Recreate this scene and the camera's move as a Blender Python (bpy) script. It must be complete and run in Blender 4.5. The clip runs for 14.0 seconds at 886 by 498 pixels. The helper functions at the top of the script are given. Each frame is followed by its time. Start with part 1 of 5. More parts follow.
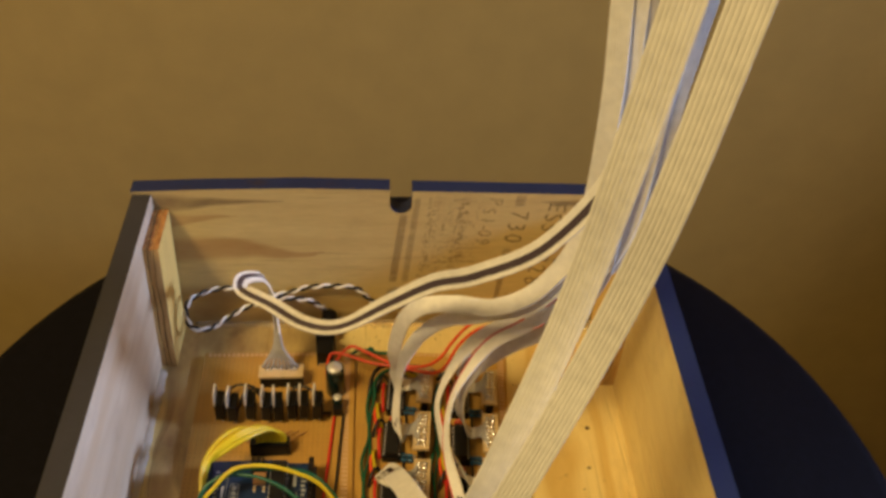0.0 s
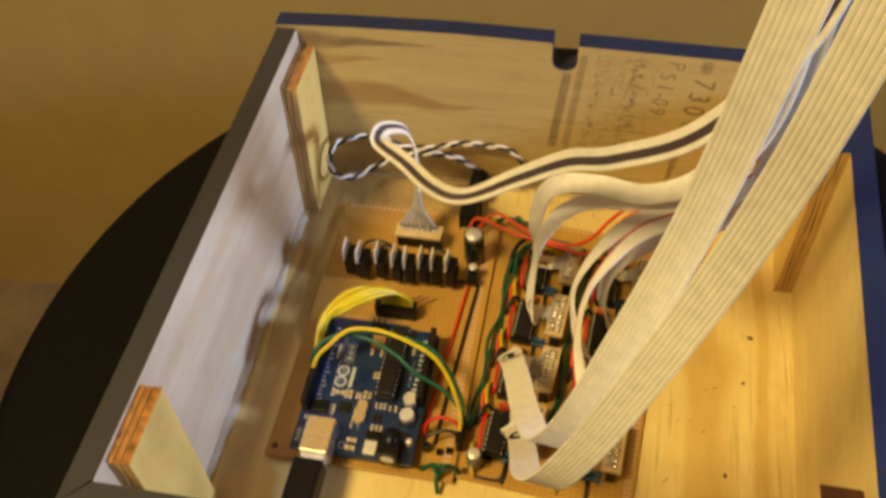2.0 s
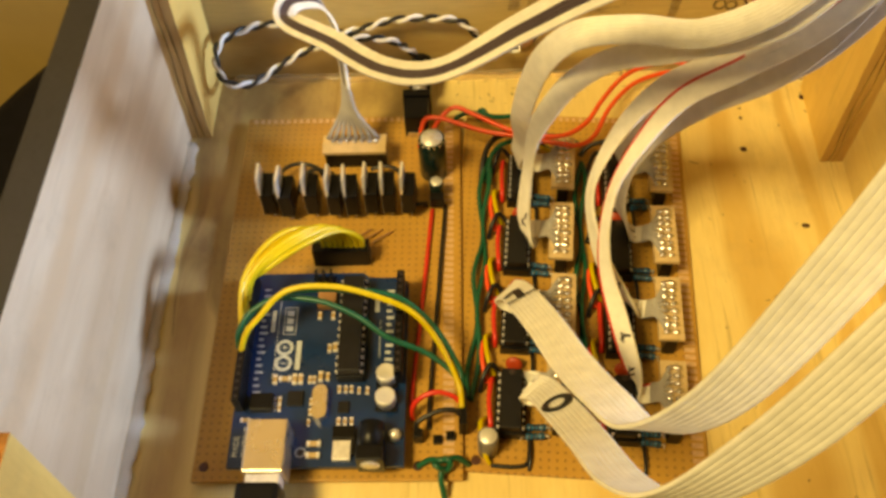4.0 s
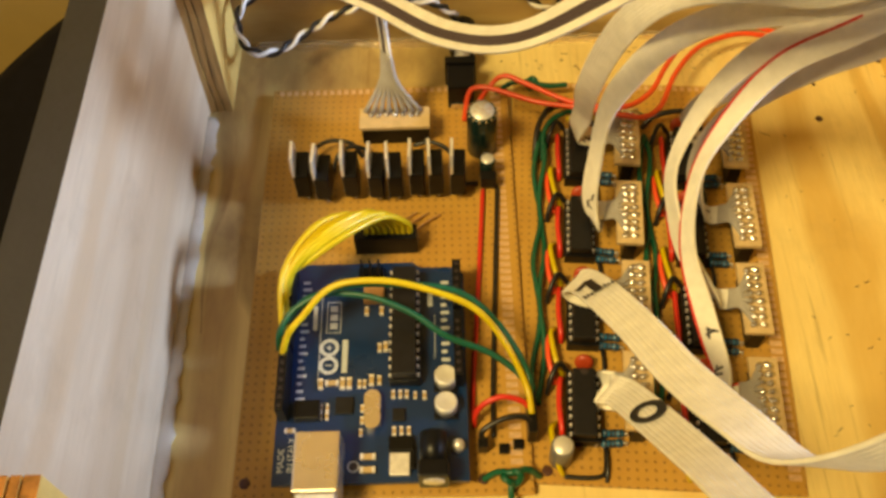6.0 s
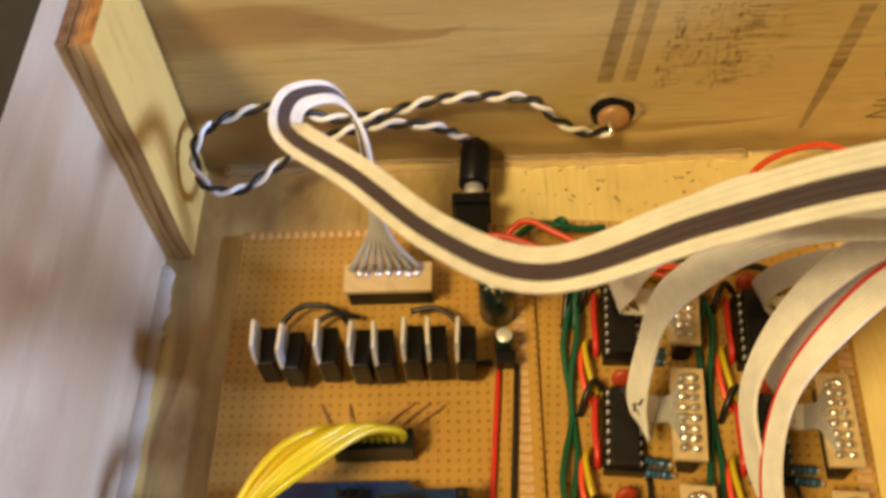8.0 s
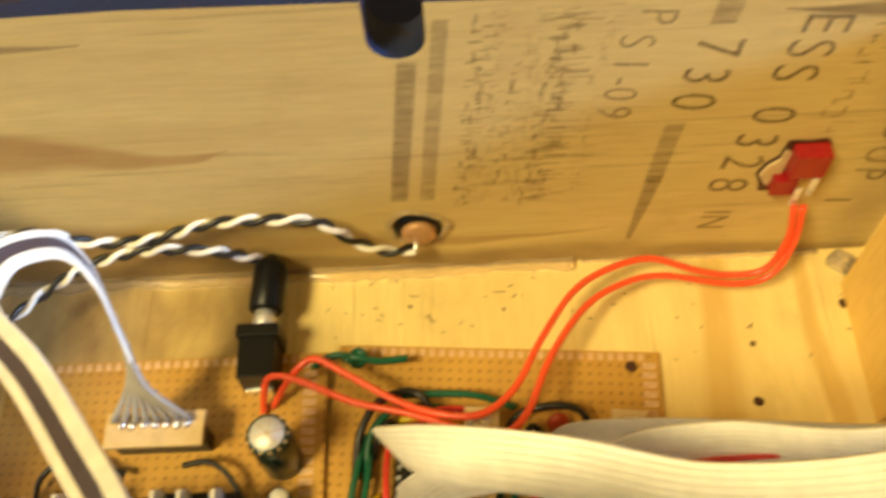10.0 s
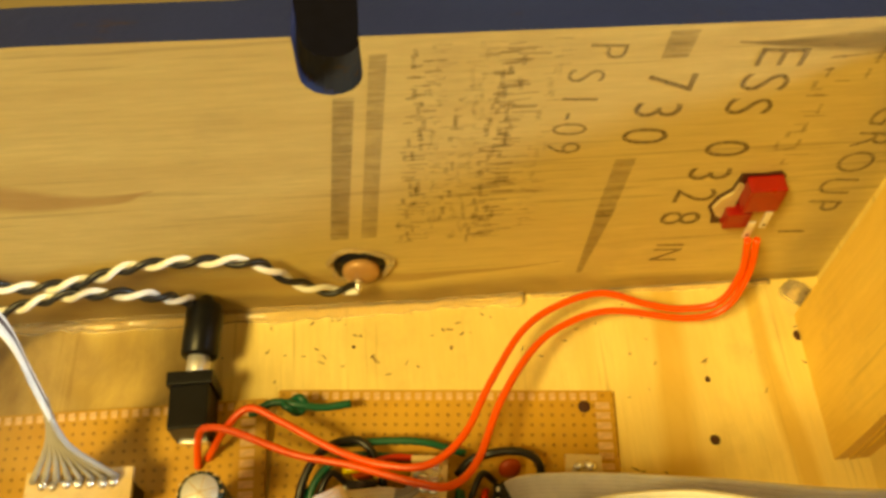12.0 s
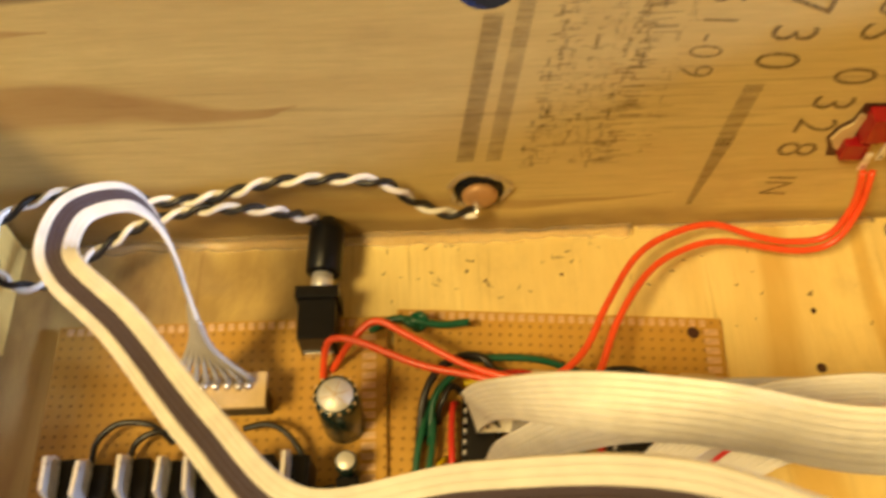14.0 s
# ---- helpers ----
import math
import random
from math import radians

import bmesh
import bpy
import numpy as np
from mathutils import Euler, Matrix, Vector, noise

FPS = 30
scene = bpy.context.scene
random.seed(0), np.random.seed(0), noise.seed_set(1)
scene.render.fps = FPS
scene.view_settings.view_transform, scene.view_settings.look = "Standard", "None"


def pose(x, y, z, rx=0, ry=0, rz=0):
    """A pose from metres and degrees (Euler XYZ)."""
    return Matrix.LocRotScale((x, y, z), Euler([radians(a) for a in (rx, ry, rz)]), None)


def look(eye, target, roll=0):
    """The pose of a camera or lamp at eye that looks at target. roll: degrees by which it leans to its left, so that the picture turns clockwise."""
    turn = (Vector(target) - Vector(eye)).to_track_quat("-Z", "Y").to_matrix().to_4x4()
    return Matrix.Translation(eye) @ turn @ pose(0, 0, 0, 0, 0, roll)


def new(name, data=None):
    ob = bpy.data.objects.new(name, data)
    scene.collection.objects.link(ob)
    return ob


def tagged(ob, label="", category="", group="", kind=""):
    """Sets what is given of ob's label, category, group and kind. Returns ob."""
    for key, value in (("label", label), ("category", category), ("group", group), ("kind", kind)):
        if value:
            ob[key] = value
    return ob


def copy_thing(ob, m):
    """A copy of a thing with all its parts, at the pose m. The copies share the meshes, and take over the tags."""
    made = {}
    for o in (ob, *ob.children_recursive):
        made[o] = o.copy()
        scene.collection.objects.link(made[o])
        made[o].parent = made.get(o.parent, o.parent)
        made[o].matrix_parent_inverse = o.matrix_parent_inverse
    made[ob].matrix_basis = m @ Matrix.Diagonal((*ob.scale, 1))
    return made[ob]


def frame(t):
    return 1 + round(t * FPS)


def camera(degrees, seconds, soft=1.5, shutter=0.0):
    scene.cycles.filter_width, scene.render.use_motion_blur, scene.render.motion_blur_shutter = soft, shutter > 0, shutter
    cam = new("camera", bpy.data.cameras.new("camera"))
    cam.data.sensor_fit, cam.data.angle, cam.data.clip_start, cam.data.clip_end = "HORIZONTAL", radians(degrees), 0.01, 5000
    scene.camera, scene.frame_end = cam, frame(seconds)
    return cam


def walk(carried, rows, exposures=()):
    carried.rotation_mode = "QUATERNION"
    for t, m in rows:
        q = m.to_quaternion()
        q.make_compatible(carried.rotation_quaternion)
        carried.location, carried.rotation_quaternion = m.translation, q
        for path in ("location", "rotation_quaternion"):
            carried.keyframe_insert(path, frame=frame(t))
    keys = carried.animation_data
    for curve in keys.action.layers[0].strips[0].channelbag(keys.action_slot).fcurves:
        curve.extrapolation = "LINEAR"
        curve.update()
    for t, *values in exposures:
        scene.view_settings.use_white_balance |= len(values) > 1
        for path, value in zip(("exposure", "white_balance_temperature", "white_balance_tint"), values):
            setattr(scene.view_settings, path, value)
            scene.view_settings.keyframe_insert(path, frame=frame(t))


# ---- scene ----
cam = camera(51.93, 14.0, soft=3.2, shutter=0.5)
# seconds; place in millimetres; heading, tilt and lean in degrees
PATH = [
    (0, -13.2, -372.4, 388.1, -5.76, -41.45, 3.70),
    (0.5, -21.4, -372.7, 358.8, -7.01, -41.46, 4.00),
    (1, -17.3, -354.3, 336.6, -6.54, -45.14, 3.11),
    (1.5, 13.3, -338.4, 353.7, 4.70, -50.06, 0.09),
    (2, 19.5, -329.6, 362.5, 14.15, -51.24, -4.56),
    (2.5, 11.1, -329.0, 331.8, 12.87, -56.10, -4.63),
    (2.7, 0.2, -322.0, 322.9, 11.95, -55.06, -5.41),
    (4.8, -27.9, -251.2, 250.7, -0.11, -58.29, -1.19),
    (5, -31.8, -249.8, 249.5, 0.57, -59.12, -1.90),
    (5.5, -39.3, -250.0, 248.5, 1.51, -58.62, -2.78),
    (6, -43.5, -245.6, 249.2, 1.61, -58.35, -2.94),
    (6.5, -46.3, -238.4, 248.7, 3.46, -58.44, -3.91),
    (7, -62.7, -224.5, 235.2, 1.91, -57.81, -2.23),
    (7.2, -59.8, -213.4, 222.2, 2.03, -56.74, -2.62),
    (9.3, -7.4, -130.4, 220.0, 9.87, -59.60, -10.98),
    (9.5, -6.2, -128.0, 212.9, 9.14, -59.72, -10.45),
    (10, 11.9, -125.7, 217.1, 2.45, -58.80, -4.76),
    (10.5, 22.5, -119.3, 220.1, -1.89, -57.76, -1.49),
    (11, 26.7, -116.2, 218.4, -6.98, -57.40, 2.80),
    (11.5, 19.0, -112.3, 215.0, -6.13, -58.83, 1.85),
    (12, 13.6, -114.0, 211.9, -3.66, -58.46, -0.37),
    (12.5, 10.8, -115.3, 210.6, -2.46, -59.98, -1.64),
    (13, 10.9, -120.4, 212.8, -4.66, -59.47, 0.57),
    (13.5, 2.9, -123.1, 217.1, -3.62, -59.81, 0.50),
    (14, -9.6, -128.1, 211.6, -0.24, -59.79, -1.85),
]


def stand(x, y, z, yaw, pitch, roll):
    return pose(x * 0.001, y * 0.001, z * 0.001, 90 + pitch, 0, yaw) @ pose(0, 0, 0, 0, 0, roll)


# the clip's camera sets its own brightness and white balance: seconds, stops, kelvin, tint
SHADES = [(0, -0.75, 6500, 8), (0.5, -0.5, 6600, 8), (1.0, -0.45, 6800, 8), (2.0, -0.45, 6800, 2), (2.5, -0.2, 7100, -4), (5.0, -0.2, 7400, -2), (6.5, -0.28, 6800, 2), (7.0, -0.32, 6600, 7), (9.5, -0.16, 6100, 6),
          (10.0, 0.1, 6300, -5), (10.5, 0.05, 6600, -12), (11.0, 0.1, 7700, -18), (12.0, 0.05, 9400, -14), (12.5, -0.06, 8900, -8), (13.5, 0.0, 7800, -8), (14.0, -0.15, 7100, 4)]
walk(cam, [(r[0], stand(*r[1:])) for r in PATH], SHADES)

# ---- light ----
world = bpy.data.worlds.new("room_light")
scene.world = world
world.use_nodes = True
world.node_tree.nodes["Background"].inputs[0].default_value = (1.0, 0.8, 0.5, 1)
world.node_tree.nodes["Background"].inputs[1].default_value = 0.038


def area(name, eye, target, size, watts, colour, spread=180):
    data = bpy.data.lights.new(name, "AREA")
    data.shape, data.size, data.energy, data.color = "DISK", size, watts, colour
    data.spread = radians(spread)
    ob = new(name, data)
    ob.matrix_world = look(eye, target)
    return ob


area("room_lamp", (-0.64, -0.62, 1.34), (0, -0.05, 0.03), 0.38, 33.2, (1.0, 0.725, 0.335))
area("screen_glow", (1.15, -0.25, 0.55), (-0.13, -0.12, 0.05), 0.24, 3.4, (0.5, 0.62, 1.0), 60)
scene.view_settings.exposure = 0.0

# ---- materials ----
MM = 0.001


class Nodes:
    """A short way to wire a node material."""

    def __init__(self, name):
        self.mat = bpy.data.materials.new(name)
        self.mat.use_nodes = True
        self.tree = self.mat.node_tree
        self.bsdf = self.tree.nodes["Principled BSDF"]

    def node(self, kind, **inputs):
        n = self.tree.nodes.new(kind)
        for key, value in inputs.items():
            self.put(n, key, value)
        return n

    def put(self, n, key, value):
        socket = n.inputs[int(key[1:])] if key[0] == "i" and key[1:].isdigit() else n.inputs[key.replace("_", " ")]
        if isinstance(value, bpy.types.NodeSocket):
            self.tree.links.new(value, socket)
        else:
            socket.default_value = value

    def coords(self, scale=(1, 1, 1), turn=(0, 0, 0), source="Object"):
        c = self.tree.nodes.new("ShaderNodeTexCoord")
        m = self.node("ShaderNodeMapping", Vector=c.outputs[source], Scale=scale, Rotation=turn)
        return m.outputs[0]

    def noise(self, vec, scale, detail=4.0, rough=0.55, distort=0.0):
        n = self.node("ShaderNodeTexNoise", Vector=vec, Scale=scale, Detail=detail, Roughness=rough, Distortion=distort)
        return n.outputs[0]

    def ramp(self, fac, stops):
        r = self.tree.nodes.new("ShaderNodeValToRGB")
        self.tree.links.new(fac, r.inputs[0])
        while len(r.color_ramp.elements) < len(stops):
            r.color_ramp.elements.new(0.5)
        for e, (at, col) in zip(r.color_ramp.elements, stops):
            e.position, e.color = at, (*col, 1) if len(col) == 3 else col
        return r.outputs[0]

    def mix(self, fac, a, b, blend="MIX"):
        m = self.tree.nodes.new("ShaderNodeMix")
        m.data_type, m.blend_type = "RGBA", blend
        for socket, value in ((m.inputs[0], fac), (m.inputs[6], a), (m.inputs[7], b)):
            if isinstance(value, bpy.types.NodeSocket):
                self.tree.links.new(value, socket)
            elif isinstance(value, (int, float)):
                socket.default_value = value
            else:
                socket.default_value = (*value, 1)
        return m.outputs[2]

    def math(self, op, a, b=0.0):
        m = self.tree.nodes.new("ShaderNodeMath")
        m.operation = op
        for socket, value in zip(m.inputs, (a, b)):
            if isinstance(value, bpy.types.NodeSocket):
                self.tree.links.new(value, socket)
            else:
                socket.default_value = value
        return m.outputs[0]

    def bump(self, height, strength, distance):
        b = self.node("ShaderNodeBump", Height=height, Strength=strength, Distance=distance)
        self.tree.links.new(b.outputs[0], self.bsdf.inputs["Normal"])

    def set(self, **inputs):
        for key, value in inputs.items():
            if isinstance(value, tuple) and len(value) == 3:
                value = (*value, 1)
            self.put(self.bsdf, key, value)
        return self


def plain(name, colour, rough=0.5, metal=0.0, vary=0.12, scale=300, bump=0.1, **more):
    """Paint, plastic or metal with a little mottling and relief."""
    n = Nodes(name)
    v = n.coords()
    fac = n.noise(v, scale, 5)
    dark = tuple(c * (1 - vary) for c in colour)
    light = tuple(min(1, c * (1 + vary)) for c in colour)
    n.set(Base_Color=n.ramp(fac, [(0.3, dark), (0.7, light)]), Roughness=n.math("ADD", n.math("MULTIPLY", n.noise(v, scale * 0.3), 0.2), rough - 0.1), Metallic=metal, **more)
    if bump:
        n.bump(n.noise(v, scale * 2, 3), bump, 0.0003)
    return n.mat


def plywood(name, along, base=(0.66, 0.47, 0.25), dark=(0.40, 0.22, 0.085), seed=0.0, stain=0.35, streak=0.5, streaks_and_shade=(), checks=0.45, fine=0.4):
    """Sanded pine plywood; along: the axis of its grain, 0, 1 or 2."""
    n = Nodes(name)
    scale = [1.0, 1.0, 1.0]
    scale[along] = 0.08
    v = n.coords(tuple(scale))
    v = n.node("ShaderNodeVectorMath", i0=v, i1=(seed, seed * 0.7, seed * 1.3)).outputs[0]
    broad = n.noise(v, 16, 3, 0.5, 0.6)
    bands = n.ramp(n.noise(v, 42, 4, 0.6, 1.2), [(0.42, (0, 0, 0)), (0.62, (1, 1, 1))])
    fibre = n.noise(v, 900, 6, 0.7)
    col = n.mix(n.math("MULTIPLY", bands, streak), base, tuple(a * 0.62 + b * 0.38 for a, b in zip(base, dark)))
    col = n.mix(n.ramp(broad, [(0.56, (0, 0, 0)), (0.8, (stain, stain, stain))]), col, dark)
    col = n.mix(n.ramp(fibre, [(0.38, (0, 0, 0)), (0.68, (fine, fine, fine))]), col, tuple(c * 0.5 for c in base))
    # fine dark checks along the grain
    thin = [1.0, 1.0, 1.0]
    thin[along] = 0.035
    check = n.ramp(n.math("MULTIPLY", n.noise(n.coords(tuple(thin)), 520, 3, 0.6), n.math("ADD", n.noise(v, 30, 3), 0.5)), [(0.60, (0, 0, 0)), (0.72, (checks, checks, checks))])
    col = n.mix(check, col, tuple(a * 0.35 for a in dark))
    o = n.coords()
    # wood streaks, stains and painted shade: (middle across, half width, start and end along, across axis, colour), in
    # metres
    for mid, half, a0, a1, axis, tone in streaks_and_shade:
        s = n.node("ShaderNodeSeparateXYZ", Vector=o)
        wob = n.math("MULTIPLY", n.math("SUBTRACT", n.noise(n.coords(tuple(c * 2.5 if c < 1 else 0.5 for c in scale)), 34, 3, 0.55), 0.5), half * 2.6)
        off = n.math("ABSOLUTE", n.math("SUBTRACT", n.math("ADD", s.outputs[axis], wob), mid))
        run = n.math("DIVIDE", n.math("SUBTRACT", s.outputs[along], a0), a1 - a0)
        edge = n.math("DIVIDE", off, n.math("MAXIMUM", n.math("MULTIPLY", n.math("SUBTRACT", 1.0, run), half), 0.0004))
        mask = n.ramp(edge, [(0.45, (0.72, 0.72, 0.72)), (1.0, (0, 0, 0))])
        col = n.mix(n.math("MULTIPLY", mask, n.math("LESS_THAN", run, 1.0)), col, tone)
    soft = [1.0, 1.0, 1.0]
    soft[along] = 0.4
    cloud = n.ramp(n.noise(n.coords(tuple(soft)), 75, 5, 0.65, 0.4), [(0.40, (0, 0, 0)), (0.72, (0.55, 0.55, 0.55))])
    col = n.mix(cloud, col, tuple(a * 0.55 + b * 0.45 for a, b in zip(base, dark)))
    grime = n.ramp(n.noise(o, 28, 6, 0.7), [(0.55, (0, 0, 0)), (0.85, (0.35, 0.35, 0.35))])
    col = n.mix(grime, col, (0.20, 0.13, 0.07))
    n.set(Base_Color=col, Roughness=n.math("ADD", n.math("MULTIPLY", fibre, 0.3), 0.4))
    n.bump(n.math("ADD", fibre, n.math("MULTIPLY", bands, 0.4)), 0.25, 0.0004)
    return n.mat


def worn_paint(name, colour, rough, worn=(0.30, 0.22, 0.13), amount=0.72, shine=0.5):
    n = Nodes(name)
    v = n.coords()
    scratch = n.noise(n.coords((0.15, 1, 1)), 260, 6, 0.75)
    wear = n.ramp(n.math("MULTIPLY", scratch, n.noise(v, 40, 4)), [(amount * 0.52, (0, 0, 0)), (amount * 0.6, (1, 1, 1))])
    n.set(Base_Color=n.mix(wear, n.mix(n.noise(v, 25), colour, tuple(c * 1.9 for c in colour)), worn), Roughness=n.math("ADD", n.math("MULTIPLY", n.noise(v, 90), 0.3), rough), Specular_IOR_Level=shine)
    n.bump(n.noise(v, 420, 5), 0.35, 0.0006)
    return n.mat


def perfboard_mat(name, turn=0.0):
    """Brown phenolic board with a hole every 2.54 mm."""
    n = Nodes(name)
    v = n.coords((1000 / 2.54,) * 3)
    s = n.node("ShaderNodeSeparateXYZ", Vector=v)
    fx, fy = (n.math("SUBTRACT", n.math("FRACT", n.math("ADD", s.outputs[k], 1000.0)), 0.5) for k in (0, 1))
    r = n.math("SQRT", n.math("ADD", n.math("MULTIPLY", fx, fx), n.math("MULTIPLY", fy, fy)))
    hole = n.ramp(r, [(0.13, (1, 1, 1)), (0.2, (0, 0, 0))])
    o = n.coords()
    base = n.ramp(n.noise(o, 45, 5), [(0.3, (0.43, 0.225, 0.036)), (0.7, (0.55, 0.315, 0.056))])
    base = n.mix(n.math("MULTIPLY", n.noise(n.coords((1, 0.05, 1)), 500), 0.3), base, (0.55, 0.32, 0.12))
    n.set(Base_Color=n.mix(n.math("MULTIPLY", hole, 0.5), base, (0.10, 0.045, 0.012)), Roughness=0.42)
    n.bump(n.math("SUBTRACT", n.math("MULTIPLY", n.noise(o, 900), 0.15), hole), 0.6, 0.0005)
    return n.mat


# last entry: back-left shade painted into the colour, over the wood's brown stain
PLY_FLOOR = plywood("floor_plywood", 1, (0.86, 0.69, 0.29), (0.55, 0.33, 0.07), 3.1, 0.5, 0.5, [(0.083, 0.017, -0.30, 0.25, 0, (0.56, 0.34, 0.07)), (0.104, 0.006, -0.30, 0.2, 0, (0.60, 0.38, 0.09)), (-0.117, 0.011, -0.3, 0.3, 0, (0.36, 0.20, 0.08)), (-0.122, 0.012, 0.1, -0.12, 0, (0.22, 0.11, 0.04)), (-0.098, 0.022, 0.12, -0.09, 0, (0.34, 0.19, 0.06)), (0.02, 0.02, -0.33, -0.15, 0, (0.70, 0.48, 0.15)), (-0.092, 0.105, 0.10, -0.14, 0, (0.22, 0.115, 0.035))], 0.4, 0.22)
# last two entries: dirty foot joint plus painted shade, widest at lower left
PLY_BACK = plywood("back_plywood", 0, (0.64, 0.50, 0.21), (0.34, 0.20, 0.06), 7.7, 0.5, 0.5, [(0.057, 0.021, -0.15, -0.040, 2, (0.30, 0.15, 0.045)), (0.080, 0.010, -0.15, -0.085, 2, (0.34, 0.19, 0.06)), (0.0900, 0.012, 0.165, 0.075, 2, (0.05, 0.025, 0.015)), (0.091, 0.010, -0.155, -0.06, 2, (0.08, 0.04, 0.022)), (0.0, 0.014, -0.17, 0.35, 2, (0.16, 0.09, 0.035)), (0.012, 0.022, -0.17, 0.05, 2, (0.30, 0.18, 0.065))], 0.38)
PLY_LEFT = plywood("left_plywood", 1, (0.70, 0.58, 0.42), (0.42, 0.26, 0.12), 1.3, 0.75, 0.8, [(0.03, 0.010, -0.5, 0.1, 2, (0.56, 0.42, 0.26)), (0.078, 0.012, -0.4, 0.2, 2, (0.60, 0.44, 0.27))], 0.15, 0.14)
PLY_RIGHT = plywood("right_plywood", 1, (0.86, 0.69, 0.28), (0.55, 0.32, 0.08), 5.2, 0.35, 0.35, (), 0.3, 0.18)
PLY_BLOCK = plywood("block_plywood", 2, (0.84, 0.60, 0.18), (0.52, 0.27, 0.05), 9.4, 0.3, 0.35, (), 0.25, 0.18)
# navy tint stands in for the blue light falling on black paint
BLUE_LIT_PAINT = worn_paint("blue_lit_black_satin_paint", (0.008, 0.013, 0.040), 0.34, worn=(0.035, 0.02, 0.014), amount=0.62, shine=0.3)
WORN_RIM = worn_paint("worn_black_rim", (0.020, 0.018, 0.016), 0.45, worn=(0.10, 0.085, 0.06), amount=0.74, shine=0.35)
BLACK_PAINT = worn_paint("black_satin_paint", (0.005, 0.005, 0.0052), 0.5, worn=(0.06, 0.05, 0.04), amount=0.86, shine=0.1)
BURNT = plain("dark_burnt_wood", (0.06, 0.02, 0.012), 0.45, 0, 0.5, 120, 0.6)
TABLE_BLACK = plain("table_black", (0.003, 0.003, 0.006), 0.55, 0, 0.3, 200, 0.1, Specular_IOR_Level=0.1)
WALL_PAINT = plain("beige_wall_paint", (0.42, 0.295, 0.095), 0.75, 0, 0.05, 30, 0.15)
OUTLET_WHITE = plain("ivory_plastic", (0.75, 0.70, 0.58), 0.35)
PERF = perfboard_mat("phenolic_board")
PAD = plain("tinned_pad", (0.66, 0.44, 0.26), 0.45, 0.25, 0.2, 900)
SOLDER = plain("solder", (0.72, 0.70, 0.68), 0.22, 0.95, 0.25, 700, 0.5)
STEEL = plain("nickel_shell", (0.78, 0.70, 0.56), 0.28, 0.9, 0.06, 200, 0.05)
TIN = plain("tinned_metal", (0.85, 0.84, 0.84), 0.4, 0.6, 0.15, 500, 0.1)
PLASTIC = plain("black_plastic", (0.004, 0.004, 0.0048), 0.34, 0, 0.3, 500, 0.15, Specular_IOR_Level=0.25)
TAB_METAL = plain("bright_metal_tab", (0.9, 0.9, 0.92), 0.3, 0.55, 0.08, 400, 0.05)
CHIP = plain("chip_epoxy", (0.007, 0.0065, 0.007), 0.42, 0, 0.3, 600, 0.15, Specular_IOR_Level=0.35)
PCB_BLUE = plain("blue_solder_mask", (0.003, 0.024, 0.092), 0.3, 0, 0.18, 160, 0.1)
SILK = plain("white_silkscreen", (0.5, 0.54, 0.58), 0.5, 0, 0.05, 400, 0)
GLUE = plain("clear_hot_glue", (0.88, 0.78, 0.58), 0.14, 0, 0.1, 90, 0.3, Transmission_Weight=0.8, IOR=1.35)
GLUE_MILKY = plain("milky_hot_glue", (0.70, 0.64, 0.55), 0.09, 0, 0.08, 90, 0.35, Transmission_Weight=0.2, Specular_IOR_Level=0.9)


# ---- building helpers: meshes are drawn in millimetres ----
def finish(name, bm, material, smooth=False):
    bmesh.ops.scale(bm, vec=(MM, MM, MM), verts=bm.verts)
    me = bpy.data.meshes.new(name)
    bm.to_mesh(me)
    bm.free()
    for m in material if isinstance(material, (list, tuple)) else [material]:
        me.materials.append(m)
    if smooth:
        for p in me.polygons:
            p.use_smooth = True
    return me


def part(name, bm, material, parent, label="", smooth=False):
    ob = new(name, finish(name, bm, material, smooth))
    ob.parent = parent
    return tagged(ob, label)


def thing(name, label, category, at=(0, 0, 0), turn=0.0, group="", kind=""):
    ob = new(name)
    ob.empty_display_size = 0.005
    ob.matrix_world = pose(at[0] * MM, at[1] * MM, at[2] * MM, 0, 0, turn)
    return tagged(ob, label, category, group, kind)


def box(bm, x0, x1, y0, y1, z0, z1, bevel=0.0, mat=0, m=None):
    made = bmesh.ops.create_cube(bm, size=1)["verts"]
    bmesh.ops.transform(bm, matrix=Matrix.Translation(((x0 + x1) / 2, (y0 + y1) / 2, (z0 + z1) / 2)) @ Matrix.Diagonal((x1 - x0, y1 - y0, z1 - z0, 1)), verts=made)
    faces = list({f for v in made for f in v.link_faces})
    for f in faces:
        f.material_index = mat
    if bevel:
        edges = list({e for v in made for e in v.link_edges})
        out = bmesh.ops.bevel(bm, geom=edges, offset=bevel, segments=2, affect="EDGES", profile=0.6)
        made = list({v for f in out["faces"] for v in f.verts} | {v for v in made if v.is_valid})
        for f in {f for v in made for f in v.link_faces}:
            f.material_index = mat
    if m:
        bmesh.ops.transform(bm, matrix=m, verts=[v for v in made if v.is_valid])
    return bm


def block(x0, x1, y0, y1, z0, z1, bevel=0.0):
    return box(bmesh.new(), x0, x1, y0, y1, z0, z1, bevel)


def prism(bm, outline, z0, z1, mat=0):
    """An upright solid over an outline of x, y."""
    low = [bm.verts.new((x, y, z0)) for x, y in outline]
    top = [bm.verts.new((x, y, z1)) for x, y in outline]
    faces = [bm.faces.new(low[::-1]), bm.faces.new(top)]
    for i in range(len(low)):
        j = (i + 1) % len(low)
        faces.append(bm.faces.new((low[i], low[j], top[j], top[i])))
    for f in faces:
        f.material_index = mat
    return bm


